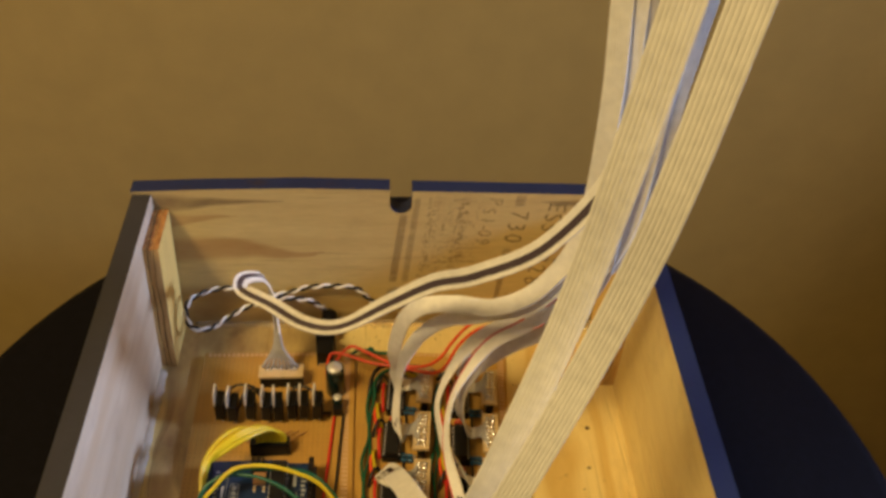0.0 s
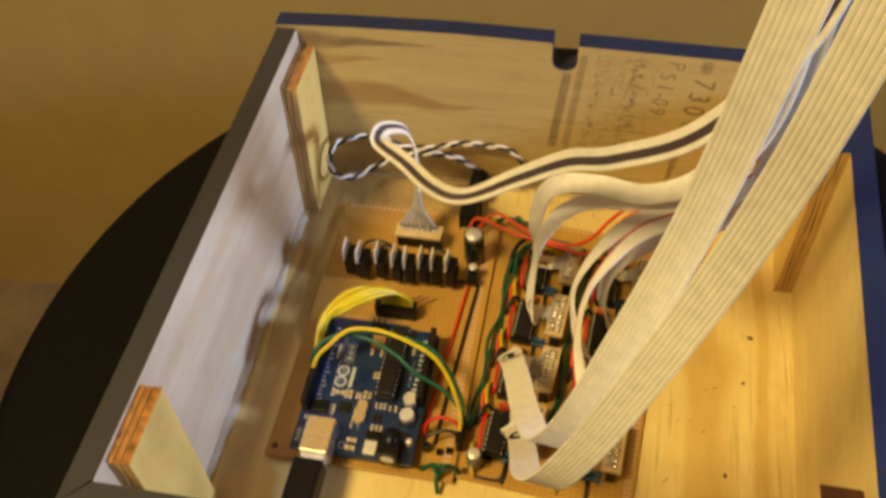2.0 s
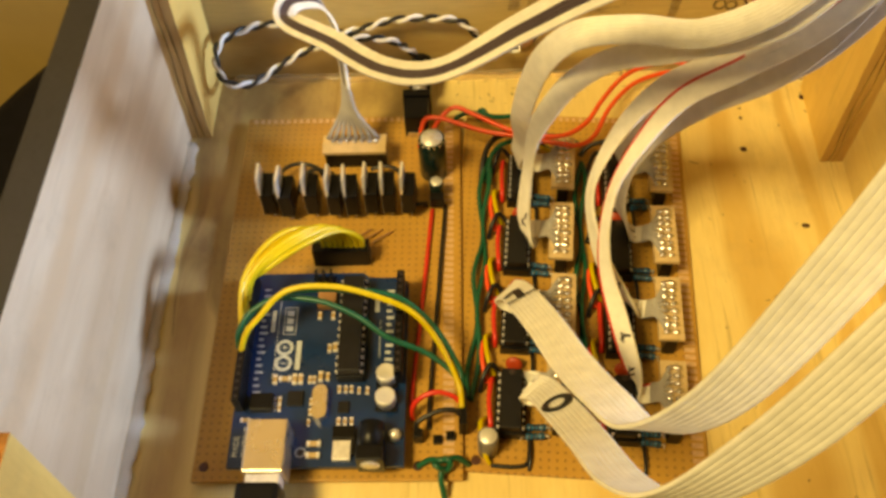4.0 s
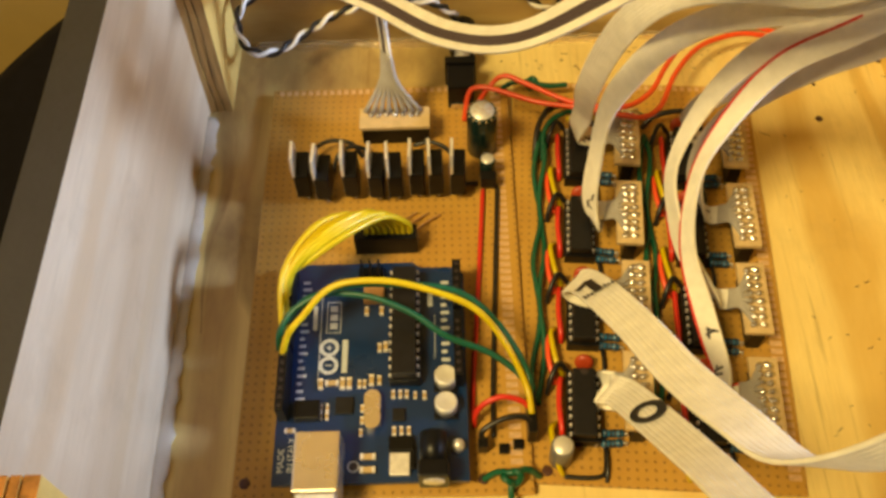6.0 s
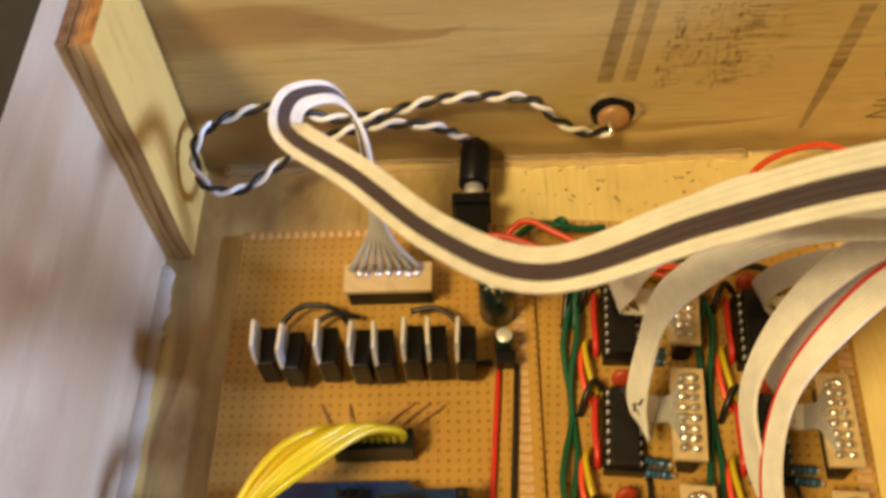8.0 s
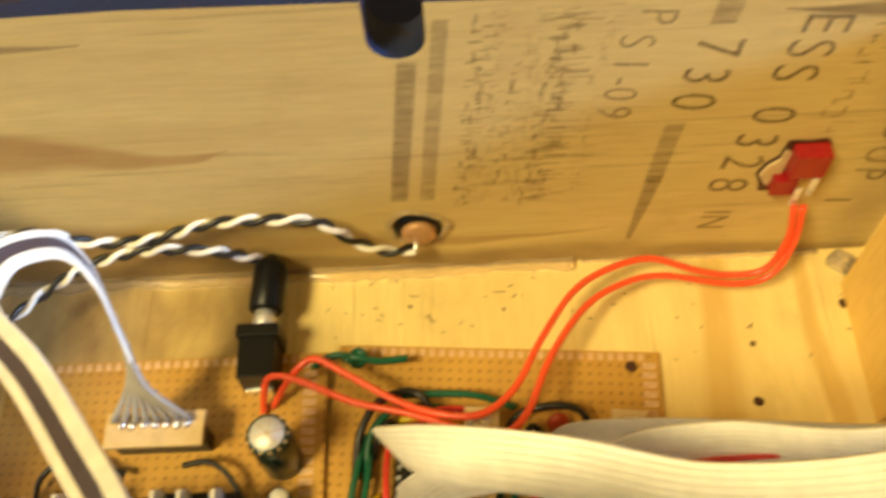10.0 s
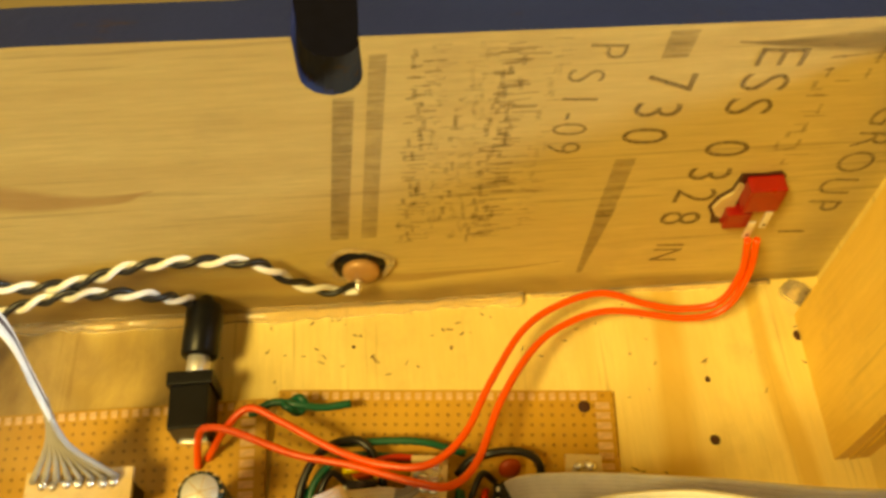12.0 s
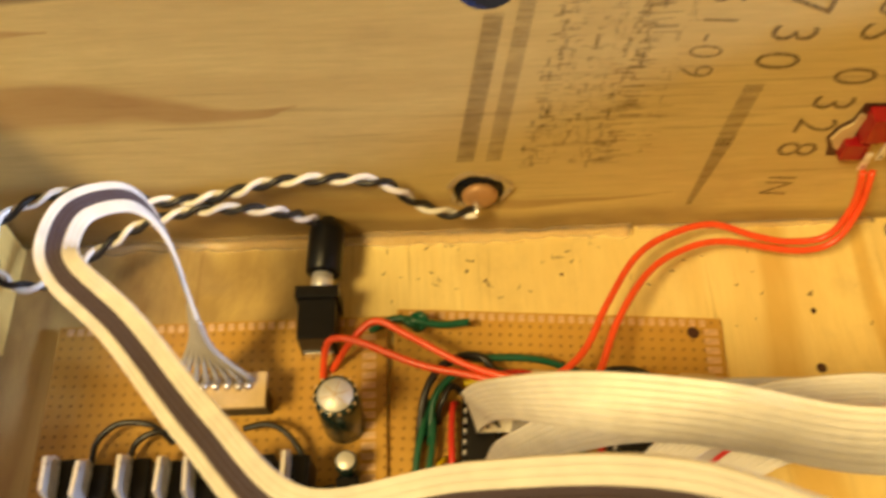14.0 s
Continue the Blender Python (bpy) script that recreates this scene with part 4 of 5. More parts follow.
rng = random.Random(5)
for col in (0, 1):
    for row in range(4):
        u0, d0 = 17.4 + 34.8 * col, 24.4 + 29.9 * row
        j = lambda s: rng.uniform(-s, s)
        set_down(chip0, board_pose(u0 + j(0.3), d0 + j(0.3), 1.7, j(0.8)))
        set_down(strip0, board_pose(u0 + 15.8 + j(0.5), d0 - 4.4 + j(0.6), 1.7 + j(0.3), j(1.5)))
        set_down(disc0, board_pose(u0 + 4.6 + j(0.6), d0 - 3.4 + j(0.4), 1.7, j(15)))
        for k in range(2):
            set_down(res0, board_pose(u0 + 12.6 + j(0.3), d0 + 17.6 + 2.9 * k, 4.0, j(6)))
        # supply and signal wires beside each chip
        wire("hookup_wire", [at_board(u0 - 1.4, d0 + 0.8, 2.2), at_board(u0 - 2.0, d0 + 3, 5.2), at_board(u0 - 2.1 + j(0.3), d0 + 10, 5.8), at_board(u0 - 1.6, d0 + 17, 5.0), at_board(u0 - 1.4, d0 + 19, 2.2)], 0.85, RED_W, None, "red wire lying along a socketed chip", group="short supply wires")
        wire("hookup_wire", [at_board(u0 - 3.2, d0 + 15, 3), at_board(u0 - 4.6, d0 + 18, 6.0), at_board(u0 - 3.8, d0 + 24, 6.4), at_board(u0 - 2.6, d0 + 28, 5.4), at_board(u0 - 1.2, d0 + 29.5, 2.4)], 0.8, YELLOW_W, None, "yellow wire arching from chip to chip", group="short signal wires")
        if row < 3:
            wire("hookup_wire", [at_board(u0 - 4.2, d0 + 16, 2.4), at_board(u0 - 5.4, d0 + 20, 5.0), at_board(u0 - 5.2, d0 + 26, 5.0), at_board(u0 - 3.2, d0 + 33, 3.0)], 0.8, ORANGE_W, None, "orange-red wire from chip to chip", group="short signal wires")
        wire("hookup_wire", [at_board(u0 + 0.6, d0 - 0.6, 4), at_board(u0 - 2.4, d0 - 1.6, 7.4), at_board(u0 - 4.6, d0 + 2.5, 6.4), at_board(u0 - 5.6, d0 + 6, 2.4)], 0.8, BLACK_W, None, "black wire bent round a chip's corner", group="short supply wires")
        wire("hookup_wire", [at_board(u0 + 10.4, d0 + 20, 2), at_board(u0 + 10.8, d0 + 23, 3.6), at_board(u0 + 11.0, d0 + 28, 3.4), at_board(u0 + 10.8, d0 + 31, 2)], 0.6, BLACK_W, None, "thin black wire between chip rows", group="short supply wires")
    for lane, (du, amp) in enumerate(((-7.2, 0.9), (-8.8, 1.2))):
        pts = [at_board(17.4 + 34.8 * col + du + amp * math.sin(1.3 * k + lane * 2), 26 + 7.5 * k, 4.2 + 1.6 * math.sin(0.9 * k + lane)) for k in range(14)]
        wire("green_wire", pts, 0.85, GREEN_W, None, "dark green wire running past the chip rows", group="long green wires")

wire("green_wire", [at_board(8.6, 34, 3), at_board(9, 24, 7), at_board(14, 17.4, 8.4), at_board(24, 15.4, 7.6), at_board(36, 15.2, 7), at_board(46, 17, 4)], 0.9, GREEN_W, None, "dark green wire across the back of the chips", group="long green wires")
wire("green_wire", [at_board(10.4, 36, 3), at_board(11, 26, 7), at_board(17, 19.6, 8), at_board(27, 18.6, 7), at_board(34, 19, 3)], 0.9, GREEN_W, None, "dark green wire bent round a chip", group="long green wires")
wire("black_wire", [at_board(7.6, 36, 3), at_board(8.6, 26, 8), at_board(13, 18.4, 10), at_board(21, 15.6, 9), at_board(26, 21, 8), at_board(27.6, 29, 4)], 1.0, BLACK_W, None, "black wire looped round the first chip", group="black board wires")
wire("black_wire", [at_board(44, 22, 4), at_board(48, 19, 7), at_board(56, 18, 9), at_board(62, 19.4, 8), at_board(64, 24, 4)], 1.0, BLACK_W, None, "black wire looped behind a chip", group="black board wires")
wire("hookup_wire", [at_board(22, 21.6, 8), at_board(28, 19.8, 9), at_board(34, 19.6, 8), at_board(37, 21, 4)], 0.85, RED_W, None, "red wire across the back of the chips", group="short supply wires")
wire("hookup_wire", [at_board(18, 22.8, 9), at_board(26, 22, 9.5), at_board(33, 22.6, 7)], 0.8, YELLOW_W, None, "yellow wire across the first chip", group="short signal wires")

# ---- longer wires ----
def loose(name, pts, r, mat, label, group=""):
    return wire(name, pts, r, mat, None, label, group=group)


loose("green_wire", [(-94.2, -134.3, 17), (-93.0, -131.5, 23), (-87.8, -126.1, 27), (-74.9, -121.8, 30), (-59.1, -121.7, 30), (-43.5, -122.8, 27), (-32.6, -130.4, 22), (-25.1, -140.9, 15), (-24.0, -147.5, 12)], 0.95, GREEN_W, "dark green wire arching over the blue board", "jumper wires")
loose("green_wire", [(-94.0, -131.5, 17), (-92.0, -128, 22), (-83.9, -121.8, 25), (-69.2, -122.8, 26), (-56.5, -127.5, 24), (-47.0, -133.4, 21), (-34.4, -137.6, 17.5), (-25.6, -144.1, 14), (-24.0, -150.5, 12)], 0.95, GREEN_W, "dark green wire arching over the blue board", "jumper wires")
loose("yellow_wire", [(-93.4, -136.5, 17), (-91, -132.5, 22.5), (-87.0, -129.2, 26), (-77.7, -122.9, 32), (-63.5, -122.1, 33), (-49.5, -124.9, 31), (-38.7, -128.4, 27), (-31.1, -135.3, 21), (-25.2, -145.6, 14), (-24.0, -153.5, 12)], 0.98, YELLOW_W, "yellow wire arching over the blue board", "jumper wires")
rng = random.Random(9)
for k in range(8):
    s = k / 7
    j = lambda a: rng.uniform(-a, a)
    a = np.array([(-93, -131, 17), (-93.2 + j(0.4), -127, 22), (-92.4, -114.9, 27.5), (-84.4, -102.6, 30.5), (-75.6, -96.0, 27), (-71.5, -93.2, 17), (-71.2, -93, 11.5)])
    b = np.array([(-93, -112, 17), (-91.8 + j(0.4), -113.5, 23), (-86.6, -111.8, 27.5), (-75.9, -105.0, 30), (-65.0, -96.0, 26), (-58.4, -93.4, 18), (-57.8, -93, 11.5)])
    bow = np.array([0, j(0.4), 1.0 * math.sin(s * 3.1) + j(0.8)])
    pts = [a[i] * (1 - s) + b[i] * s + bow * (0.2 < i / 6 < 0.8) for i in range(7)]
    loose("yellow_wire", pts, 1.0, YELLOW_W, "yellow wire of a bundle from the blue board to a header", "bundle of yellow wires")
loose("red_wire", [(-34.2, -72, 3.8), (-34.6, -76, 4.6), (-36.4, -100, 4.5), (-38.6, -128, 4.6), (-40.0, -146, 4.5), (-39.8, -151, 5.5)], 0.75, RED_W, "red wire lying straight along the perfboard", "straight board wires")
loose("black_wire", [(-29.6, -70, 3.8), (-29.9, -76, 4.6), (-31.4, -100, 4.5), (-33.2, -128, 4.5), (-34.4, -150, 4.5), (-34.4, -157, 4)], 0.75, BLACK_W, "black wire lying straight along the perfboard", "straight board wires")
loose("red_wire", [(-39.7, -153.5, 4), (-39.4, -152, 9), (-37.0, -150.4, 12.5), (-32.0, -149, 14), (-26.6, -150, 13), (-24, -152, 11)], 0.85, RED_W, "red wire hooped over the black header", "short hoops")
loose("black_wire", [(-37.3, -160, 7), (-37.7, -157.5, 10.5), (-31.6, -154.8, 12.6), (-26.3, -154.4, 12.6), (-24, -156, 11)], 0.85, BLACK_W, "black wire hooped over the black header", "short hoops")
loose("black_wire", [(-15.5, -168.2, 2.3), (-9, -168.8, 2.6), (-5.2, -168.3, 2.7), (-3.9, -166.2, 2.7), (-3.2, -158, 2.8)], 0.7, BLACK_W, "black wire bent square round a capacitor")
for pts in ([(-93, -63, 4), (-91, -58, 8), (-85.7, -54.3, 9.5), (-78, -55, 9), (-74, -58, 5)], [(-84, -64, 4), (-82, -59, 8), (-77, -56.5, 9), (-71, -57, 7)], [(-57, -56, 8), (-51, -55.8, 9.4), (-46, -58.8, 9.5), (-42.4, -64.5, 8), (-41.2, -69, 4)], [(-42, -70, 4.2), (-39.5, -70.2, 5), (-36, -69.6, 4.4)]):
    loose("black_wire", pts, 0.75, BLACK_W, "black wire looping behind the transistors", "loops behind the transistors")
for x0, y0, x1, y1 in ((-55.7, -87, -48.4, -81.4), (-59.5, -86.6, -52.1, -80.6), (-63.5, -86.6, -56, -80.4), (-72, -87, -72.8, -80.6), (-77, -88, -80.2, -80.4)):
    loose("bare_lead", [(x0, y0, 4), (x0 * 0.7 + x1 * 0.3, y0 * 0.7 + y1 * 0.3, 5.2), (x1, y1, 4)], 0.35, COPPER, "thin bare resistor lead on the perfboard", "bare leads")


def knotted(pts, knot, parent_label):
    k = thing("knotted_wire", parent_label, "wire")
    part("wire", tube(bmesh.new(), pts, 0.95, 8), GREEN_W, k)
    x, y, z = knot
    loop = [(x + 1.9 * math.cos(a) * (1 + 0.3 * math.cos(2 * a)), y + 1.7 * math.sin(a), z + 1.3 * math.sin(2 * a + 0.4)) for a in (0.7 * i for i in range(15))]
    part("knot", tube(bmesh.new(), loop, 0.95, 5), GREEN_W, k)


knotted([(-27.9, -29.8, 3), (-24, -29.4, 7), (-20.7, -29.1, 8), (-16.3, -30.2, 8.6), (-10, -31, 7.6), (-3.4, -30.2, 7.0)], (-16.6, -30.0, 8), "dark green wire tied in a knot at the perfboard's back edge")
knotted([(-37.7, -168.7, 3.4), (-34, -167.6, 6), (-30.1, -168.5, 8), (-25.7, -167.2, 6.4), (-22.2, -167.8, 2)], (-30.2, -169.6, 7.4), "dark green wire tied in a knot at the perfboard's front edge")
loose("green_wire", [(-30.2, -170, 7.4), (-30.6, -173.5, 6), (-29.6, -178, 2)], 0.95, GREEN_W, "short dark green wire end hanging from a knot")

for way in ([(92.4, -5.4, 30.5), (93, -8.4, 20), (89, -11.5, 11), (80, -11.4, 8.6), (71.5, -9.6, 9), (60.2, -6.8, 11), (48.2, -10.3, 12), (38.8, -17.1, 13), (29.6, -31.2, 16), (22.5, -43.9, 18), (14.4, -50.2, 18.5), (5, -49.5, 17.5), (-5.5, -45.1, 16), (-18.1, -37.4, 16), (-25.8, -33.4, 16), (-31.6, -36.7, 13), (-37.4, -40.5, 4)],
            [(94.6, -5.4, 30.5), (94.6, -9, 20), (90, -13.5, 11.5), (80.5, -14.3, 9), (62.4, -11.4, 10), (50.5, -14.6, 11), (41, -21.9, 13), (31.7, -35.6, 16), (25, -50, 18), (18.9, -55.3, 18.8), (11.7, -54.2, 18.5), (-3, -48.5, 16.5), (-15.6, -44.8, 15.5), (-29.8, -38.2, 15), (-35.9, -36.7, 14), (-38.2, -38, 11), (-39.6, -42.4, 4)]):
    loose("orange_wire", way, 0.9, ORANGE_W, "orange-red wire from the red switch to the perfboard", "pair of switch wires")

# ---- cable that leaves over the rim ----
lead = thing("usb_lead", "thick black cable with a moulded plug in the blue board", "cable")
part("plug_shell", block(-86.4, -76.4, -181, -176.3, 12.4, 19.2, 0.3), TIN, lead, "silver plug end")
part("plug_grip", block(-88.8, -75.6, -208, -178.9, 10.2, 21, 2.0), PLASTIC, lead, "black moulded grip")
part("cable", tube(bmesh.new(), [(-82, -207.5, 15.6), (-80, -216, 18), (-66, -224, 26), (-42, -223, 36), (-16.9, -216, 50), (1.5, -216, 72), (25.3, -216, 92), (46, -215, 98.5), (78, -216, 99), (106, -219, 100.5), (135, -234, 98), (160, -264, 60), (175, -298, 8), (184, -322, -4), (196, -345, -40), (202, -360, -200), (204, -364, -440)], 2.6, 10, 12), BLACK_W, lead)

# ---- ribbon cables ----
PITCH = 1.27


def ribbon(label, keys, skins, steps=9, group="", pitch=PITCH):
    """keys: centre and the direction across, from end to end; skins: a material for each conductor."""
    t = thing("ribbon_cable", label, "ribbon cable", group=group)
    n = len(skins)
    line = glide(keys, steps)
    c, w = line[:, :3], line[:, 3:]
    w /= np.linalg.norm(w, axis=1)[:, None]
    tan = np.gradient(c, axis=0)
    tan /= np.linalg.norm(tan, axis=1)[:, None]
    w = w - tan * (w * tan).sum(1)[:, None]
    w /= np.linalg.norm(w, axis=1)[:, None]
    up = np.cross(w, tan)
    prof = [(-0.5, 0.35), (-0.44, 0.425), (-0.15, 0.45), (0.15, 0.45), (0.44, 0.425), (0.5, 0.35), (0.5, -0.35), (0.44, -0.425), (0.15, -0.45), (-0.15, -0.45), (-0.44, -0.425), (-0.5, -0.35)]
    for k, skin in enumerate(skins):
        bm = bmesh.new()
        off = (k - (n - 1) / 2) * pitch
        rings = [[bm.verts.new(c[i] + w[i] * (off + a * pitch) + up[i] * h) for a, h in prof] for i in range(len(c))]
        for p, q in zip(rings, rings[1:]):
            for s in range(12):
                f = bm.faces.new((p[s], p[(s + 1) % 12], q[(s + 1) % 12], q[s]))
                f.smooth = True
        bm.faces.new(rings[0][::-1])
        bm.faces.new(rings[-1])
        part("conductor", bm, skin, t)
    return t, c, w, up


def fan(t, ends, pads, skins, r=0.42):
    middle = np.mean(np.array(pads), axis=0)
    for a, b, skin in zip(ends, pads, skins):
        a, b = np.array(a), np.array(b)
        mid = (a + b) / 2 + (0, 0, 0.8) + 0.28 * (middle - b)
        part("lead", tube(bmesh.new(), [a, mid, b], r, 5, 6), skin, t)


RED_EDGE = [RED_W] + [CREAM_W] * 7
GREYS = [GREY_W] * 8
PALES = [CREAM_W] * 8


def cell_ribbon(col, row, keys, skins, label, pitch=0.8):
    """Starts on the solder joints of one connector strip and goes on through the keys."""
    u0, d0 = 17.4 + 34.8 * col, 24.4 + 29.9 * row
    across = np.array(at_board(0, 1, 0)) - np.array(at_board(0, 0, 0))
    start = [(*at_board(u0 + 12.4, d0 + 6.8, 10.6), *across), (*at_board(u0 + 9.6, d0 + 6.4, 10.0), *across)]
    t, c, w, up = ribbon(label, start + keys, skins, group="ribbon cables from the connector strips", pitch=pitch)
    n = len(skins)
    ends = [c[0] + w[0] * (k - (n - 1) / 2) * pitch for k in range(n)]
    pads = [at_board(u0 + 18.2, d0 - 4.4 + 11.75 + (k - (n - 1) / 2) * 2.4, 13.0) for k in range(n)]
    fan(t, ends, pads, [FAN_GREY] * 8, 0.6)
    return t, c, w, up


def scribble(path, places, seed):
    """Worn marker strokes across a ribbon."""
    t, c, w, up = path
    rg = random.Random(seed)
    for place in places:
        i = int(place * (len(c) - 1))
        nrm = Vector(up[i]) if up[i][2] > 0 else -Vector(up[i])
        m = Matrix.Identity(4)
        for k, v in enumerate((Vector(w[i]), nrm.cross(Vector(w[i])), nrm)):
            m.col[k][:3] = v
        m.translation = (Vector(c[i]) + nrm * 0.5) * MM
        for _ in range(3):
            x, y, a = rg.uniform(-2, 2), rg.uniform(-2.5, 2.5), rg.uniform(0, 180)
            ob = part("marker_stroke", block(-0.35, 0.35, -1.6, 1.6, 0.0, 0.06), INK_FAINT_BLACK, t)
            ob.matrix_local = m @ mm(x, y, 0, 0, 0, a)


# the ribbons rise from their strips, turn to the right and gather into one loose bundle
def bundle(k):
    """The way that ribbon k shares with the others: up beside the boards, then away to the right."""
    return [(69 + 5 * k, -103 + 2 * k, 158 - 3 * k, 0.65, -0.75, -0.15), (70 + 5 * k, -104 + k, 215, 0.8, -0.5 + 0.1 * k, -0.1), (67 + 6 * k, -98 - 2 * k, 282, 0.85, -0.4 + 0.12 * k, -0.1), (72 + 8 * k, -91 - 4 * k, 352, 0.8, -0.5 + 0.1 * k, -0.2), (98 + 10 * k, -84 - 6 * k, 440, 0.75, -0.5, -0.2)]


FOLDED = "pale flat ribbon cable folded up from a connector strip"
scribble(cell_ribbon(0, 0, [(-2.8, -56.6, 12, 0.1, -0.95, 0.1), (-3.6, -57.6, 17, 0.35, -0.85, 0.1), (-2.6, -59.5, 26, 0.5, -0.8, 0.1), (-3.8, -66, 44, 0.66, -0.74, 0), (-2.2, -74, 68, 0.66, -0.74, -0.1), (1.4, -81.5, 88, 0.6, -0.78, -0.2), (9, -87, 101, 0.35, -0.9, -0.35), (23, -91, 106, 0.15, -0.92, -0.38), (40, -96, 109, 0.25, -0.92, -0.35), (57, -100, 125, 0.5, -0.85, -0.2)] + bundle(0), PALES, FOLDED, 0.98), (0.1, 0.125, 0.15), 20)
scribble(cell_ribbon(0, 1, [(-0.6, -92, 13, 0.3, -0.95, 0.1), (-2.6, -88, 21, 0.5, -0.8, 0.3), (-1.8, -82.5, 38, 0.3, -0.6, 0.7), (-0.5, -80.5, 53, 0.4, -0.75, 0.45), (3, -81.8, 66, 0.6, -0.78, 0), (9.5, -83.5, 80, 0.45, -0.85, -0.25), (20, -86, 91, 0.25, -0.92, -0.35), (36, -92, 100, 0.25, -0.92, -0.35), (58, -99, 116, 0.5, -0.85, -0.2)] + bundle(1), PALES, FOLDED, 0.85), (0.12, 0.15, 0.2), 21)
scribble(cell_ribbon(1, 0, [(33.6, -57.6, 13, 0.1, -0.95, 0.1), (31.8, -58.6, 20, 0.4, -0.85, 0.2), (35, -62, 34, 0.5, -0.8, 0.1), (46, -67, 48, 0.4, -0.85, -0.2), (60, -74, 64, 0.35, -0.9, -0.2), (75, -84, 88, 0.45, -0.85, -0.2), (84, -93, 122, 0.6, -0.78, -0.15)] + bundle(3), GREYS, "grey flat ribbon cable rising from a connector strip"), (0.1, 0.14, 0.2), 22)
scribble(cell_ribbon(1, 1, [(32.6, -86.6, 14, 0.2, -0.95, 0.1), (29.6, -83, 23, 0.55, -0.75, 0.3), (31.6, -79, 36, 0.6, -0.75, 0.2), (40, -77, 50, 0.5, -0.82, -0.1), (53, -79, 65, 0.4, -0.88, -0.2), (67, -86, 84, 0.45, -0.85, -0.2), (76, -94, 115, 0.6, -0.78, -0.15)] + bundle(2), GREYS, "grey flat ribbon cable with marker scribbles"), (0.09, 0.14, 0.2), 23)
scribble(cell_ribbon(1, 2, [(30, -119.5, 16, 0.5, -0.8, 0.3), (23.4, -112.5, 23, 0.7, -0.5, 0.4), (18.4, -104.5, 33, 0.3, -0.55, 0.75), (17, -94.5, 45, 0.2, -0.6, 0.75), (25, -84, 58, 0.4, -0.75, 0.35), (36.5, -79, 71.5, 0.5, -0.82, -0.2), (50, -81.5, 85, 0.42, -0.87, -0.25), (66, -91, 108, 0.5, -0.82, -0.2)] + bundle(5), PALES, "pale flat ribbon cable with marker scribbles"), (0.09, 0.14, 0.2), 24)
scribble(cell_ribbon(1, 3, [(28.6, -143, 16, 0.6, -0.7, 0.3), (24.6, -129, 23, 0.8, -0.3, 0.4), (20.6, -113, 33, 0.4, -0.5, 0.7), (22.6, -99, 47, 0.25, -0.6, 0.72), (31, -90, 61, 0.4, -0.75, 0.3), (41.5, -85, 74, 0.5, -0.82, -0.2), (55, -87.5, 88, 0.45, -0.85, -0.25), (70, -95, 112, 0.55, -0.8, -0.2)] + bundle(4), RED_EDGE, "pale flat ribbon cable with a red edge"), (0.09, 0.14, 0.2), 25)


# front ribbons: looped back over their strips, numbered in marker, then rising to the right
def flag(path, number, near):
    """A number in thick marker strokes on the ribbon, its foot towards the loose end."""
    t, c, w, up = path
    i = int(np.argmin(np.linalg.norm(c - np.array(near), axis=1)))
    nrm = Vector(up[i]) if up[i][2] > 0 else -Vector(up[i])
    along = Vector(c[i] - c[i + 1]).normalized()
    m = Matrix.Identity(4)
    for a, v in enumerate((along.cross(nrm), along, nrm)):
        m.col[a][:3] = v
    m.translation = (Vector(c[i]) + nrm * 0.85) * MM
    if number == "1":
        strokes = [block(-1.25, 1.25, -6.4, 6.2, 0, 0.06)]
        bm = block(-1.0, 1.0, -2.8, 2.8, 0, 0.05)
        bmesh.ops.transform(bm, matrix=Matrix.Translation((-2.0, 4.8, 0)) @ Matrix.Rotation(radians(-52), 4, "Z"), verts=bm.verts)
        strokes.append(bm)
        rg = random.Random(8)
        for k in range(9):
            x = -4.2 + 1.05 * k
            strokes.append(block(x - 0.3, x + 0.3, -6.6 + rg.uniform(-0.8, 0.5), -4.6 + rg.uniform(-0.4, 0.9), 0, 0.055))
    else:
        strokes = [ring(bmesh.new(), 0, 0, 2.5, 3.9, 0.06, 1.35), ring(bmesh.new(), 0.2, -0.15, 3.6, 4.7, 0.05, 1.37)]
    for bm in strokes:
        part("marker_stroke", bm, INK_BLACK, t, "black marker stroke").matrix_local = m


TAPES = [TAPED] * 8
RISE = (-0.87, 0.43, 0.23)
one = cell_ribbon(0, 2, [(-6, -115, 11.2, -0.3, -0.95, 0), (-8.8, -114.4, 13.4, -0.55, -0.83, 0), (-9.4, -114.8, 17, -0.7, -0.7, -0.05), (-7.2, -117.6, 21.5, -0.8, -0.5, -0.15), (-4.6, -131, 37, -0.84, -0.4, -0.2), (-0.4, -148.5, 53, -0.88, -0.35, -0.15), (3.6, -166.5, 68, -0.9, -0.3, -0.1), (8.4, -184, 85, -0.92, -0.2, 0), (13.5, -197.5, 100, -0.94, 0.05, 0.1), (21.5, -203, 126, -0.92, 0.25, 0.2), (31, -200.5, 162, *RISE), (40.5, -195, 197, *RISE), (46, -193, 228, *RISE), (50, -193, 262, *RISE), (62, -188, 350, *RISE), (90, -170, 470, *RISE)], TAPES, "pale ribbon cable marked with the number one", 1.25)
flag(one, "1", (-5.4, -124, 29.5))
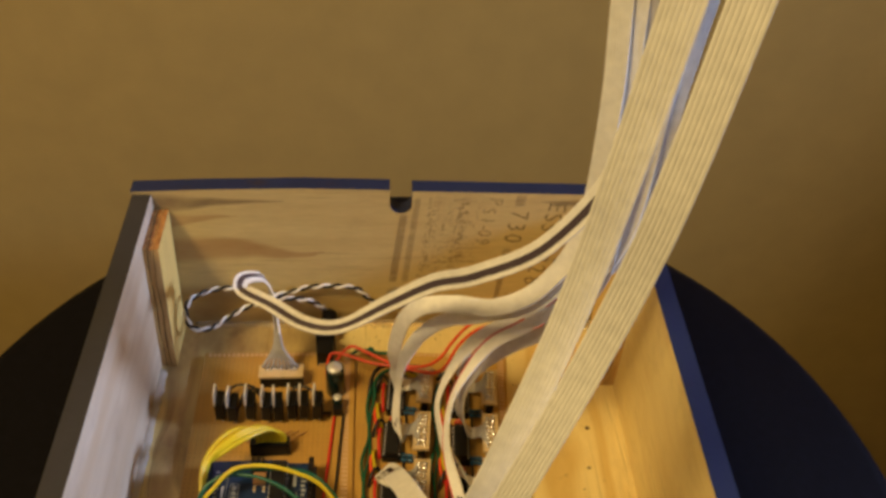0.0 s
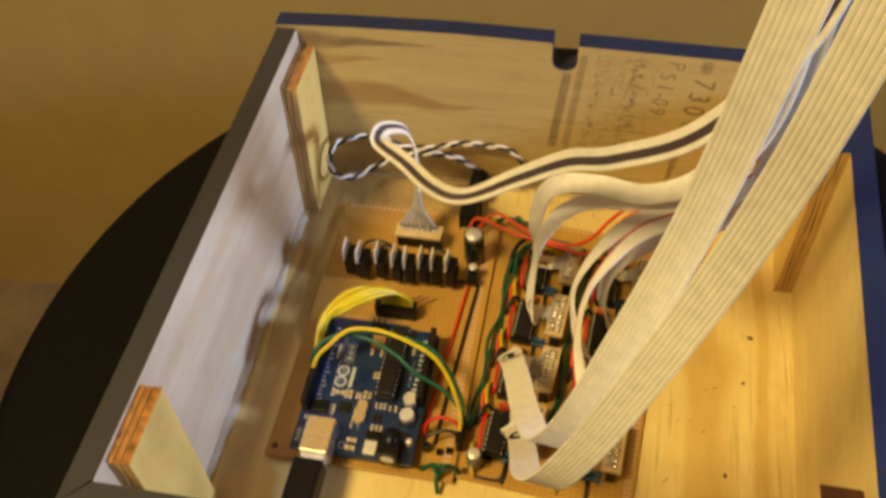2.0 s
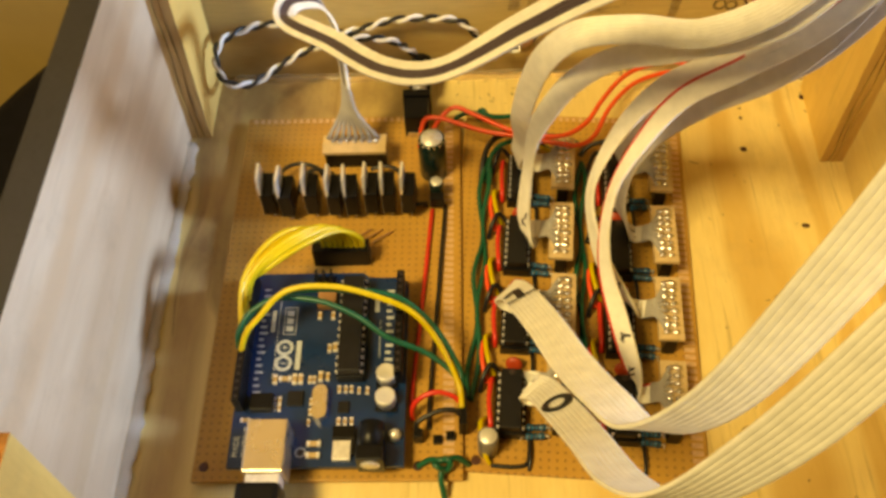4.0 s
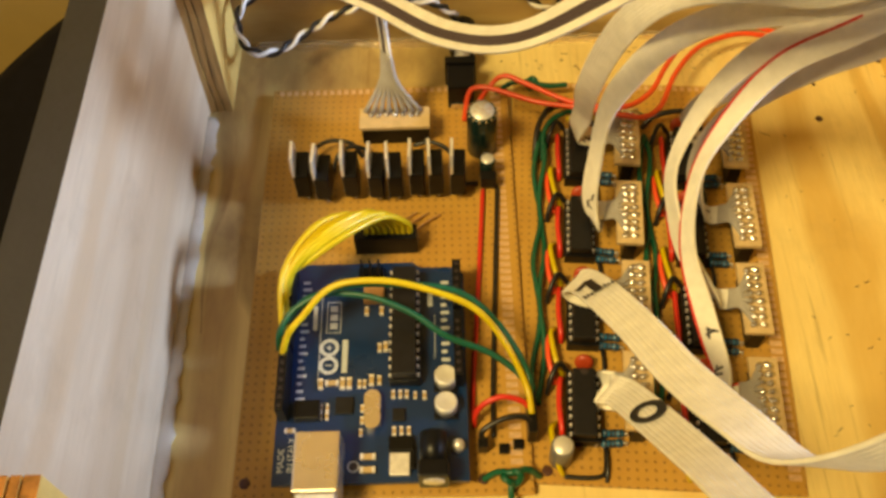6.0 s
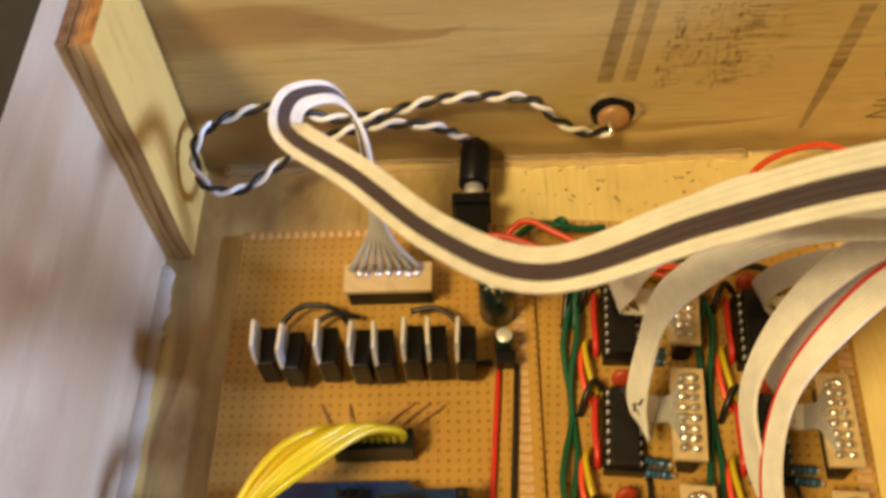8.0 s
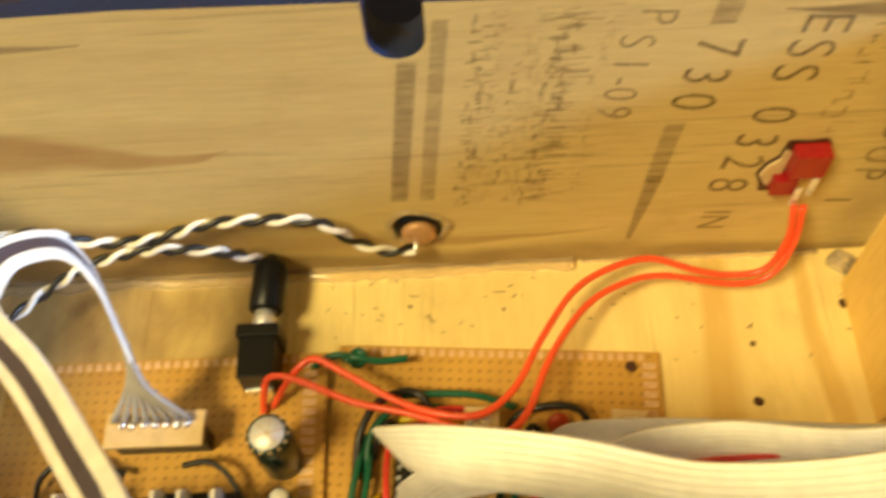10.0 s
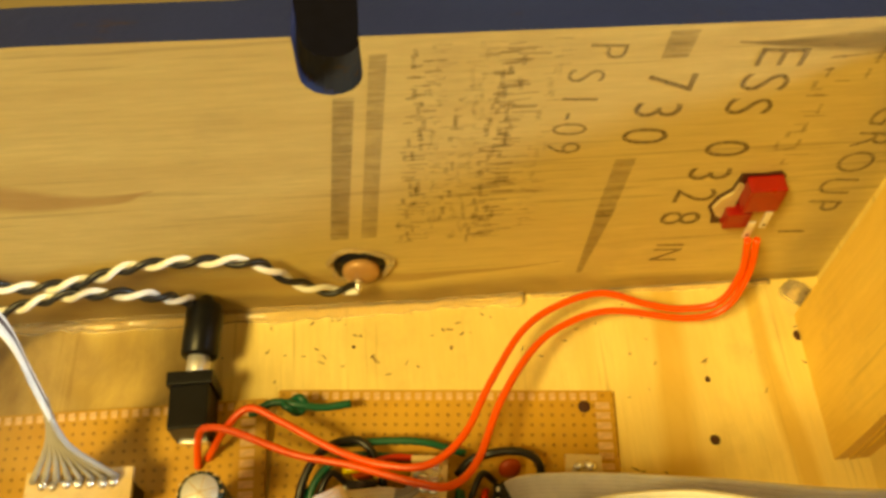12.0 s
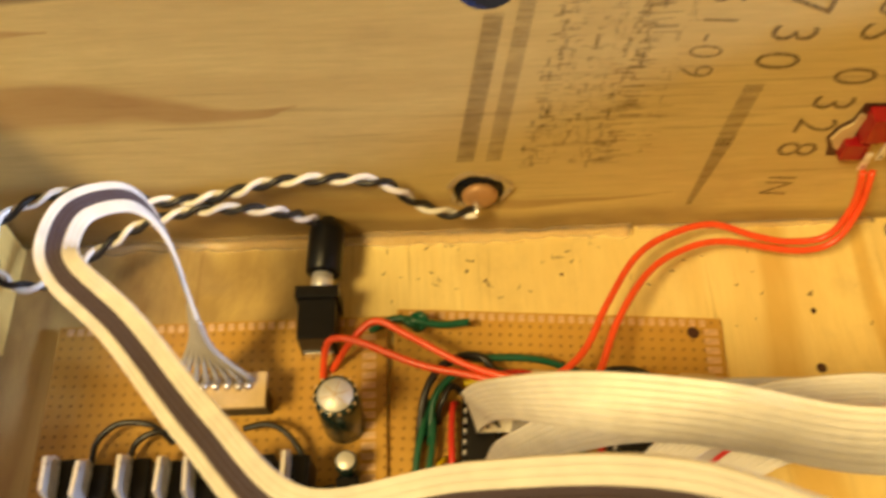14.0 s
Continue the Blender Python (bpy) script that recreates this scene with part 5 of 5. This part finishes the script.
zero = cell_ribbon(0, 3, [(-0.4, -147.6, 11.2, -0.3, -0.95, 0), (-2.6, -147.8, 13, -0.55, -0.83, 0), (-2.8, -148.8, 16.5, -0.7, -0.7, -0.05), (0, -152, 21, -0.8, -0.5, -0.15), (3.4, -167.5, 41, -0.86, -0.38, -0.15), (6.4, -185.5, 65, -0.92, -0.25, 0), (9.6, -204, 89, -0.93, -0.1, 0.05), (16, -214, 108, -0.94, 0.15, 0.15), (26, -215, 136, *RISE), (36.5, -211, 166, *RISE), (47.5, -205, 197, *RISE), (55, -203, 228, *RISE), (60, -203, 262, *RISE), (73, -196, 350, *RISE), (103, -178, 470, *RISE)], TAPES, "pale ribbon cable marked with a nought", 1.25)
flag(zero, "0", (2.6, -163, 36))

# striped ribbon from the small strip behind the transistors: a loop, a sag, then up with the bundle
STRIPED = [WHITE_W, WHITE_W, WHITE_W, DARK_W, DARK_W, DARK_W, WHITE_W, WHITE_W]
keys = [(-64.5, -37.5, 33, -0.42, 0.85, -0.33), (-65, -34.5, 41, -0.42, 0.85, -0.33), (-66.5, -29, 53, -0.42, 0.85, -0.2), (-71, -26.5, 61.5, -0.45, 0.85, 0.0), (-78.5, -31, 66, -0.6, 0.75, 0.2), (-80, -40, 69, -0.8, 0.5, 0.2), (-75.5, -49.5, 73.5, -0.85, -0.4, -0.25), (-62, -63, 78.5, -0.75, -0.6, -0.25), (-45, -83.5, 87, -0.7, -0.65, -0.25), (-28, -101, 103, -0.45, -0.78, -0.4), (-7, -104, 120, 0.0, -0.85, -0.5), (10.5, -109, 136, 0.3, -0.8, -0.5), (26, -120, 151, 0.4, -0.8, -0.4), (50, -128, 174, 0.5, -0.8, -0.3), (72, -127, 214, 0.6, -0.75, -0.2), (80, -118, 270, 0.7, -0.7, 0), (92, -108, 340, 0.7, -0.7, 0), (140, -95, 440, 0.7, -0.7, 0)]
t, c, w, up = ribbon("black and white striped ribbon cable in a loose loop", keys, STRIPED, 9, pitch=0.95)
fan(t, [c[0] + w[0] * (k - 3.5) * 0.95 for k in range(8)], [(-54.2 - 2.65 * k, -47.2, 15.4) for k in range(8)], [FAN_GREY] * 8, 0.8)
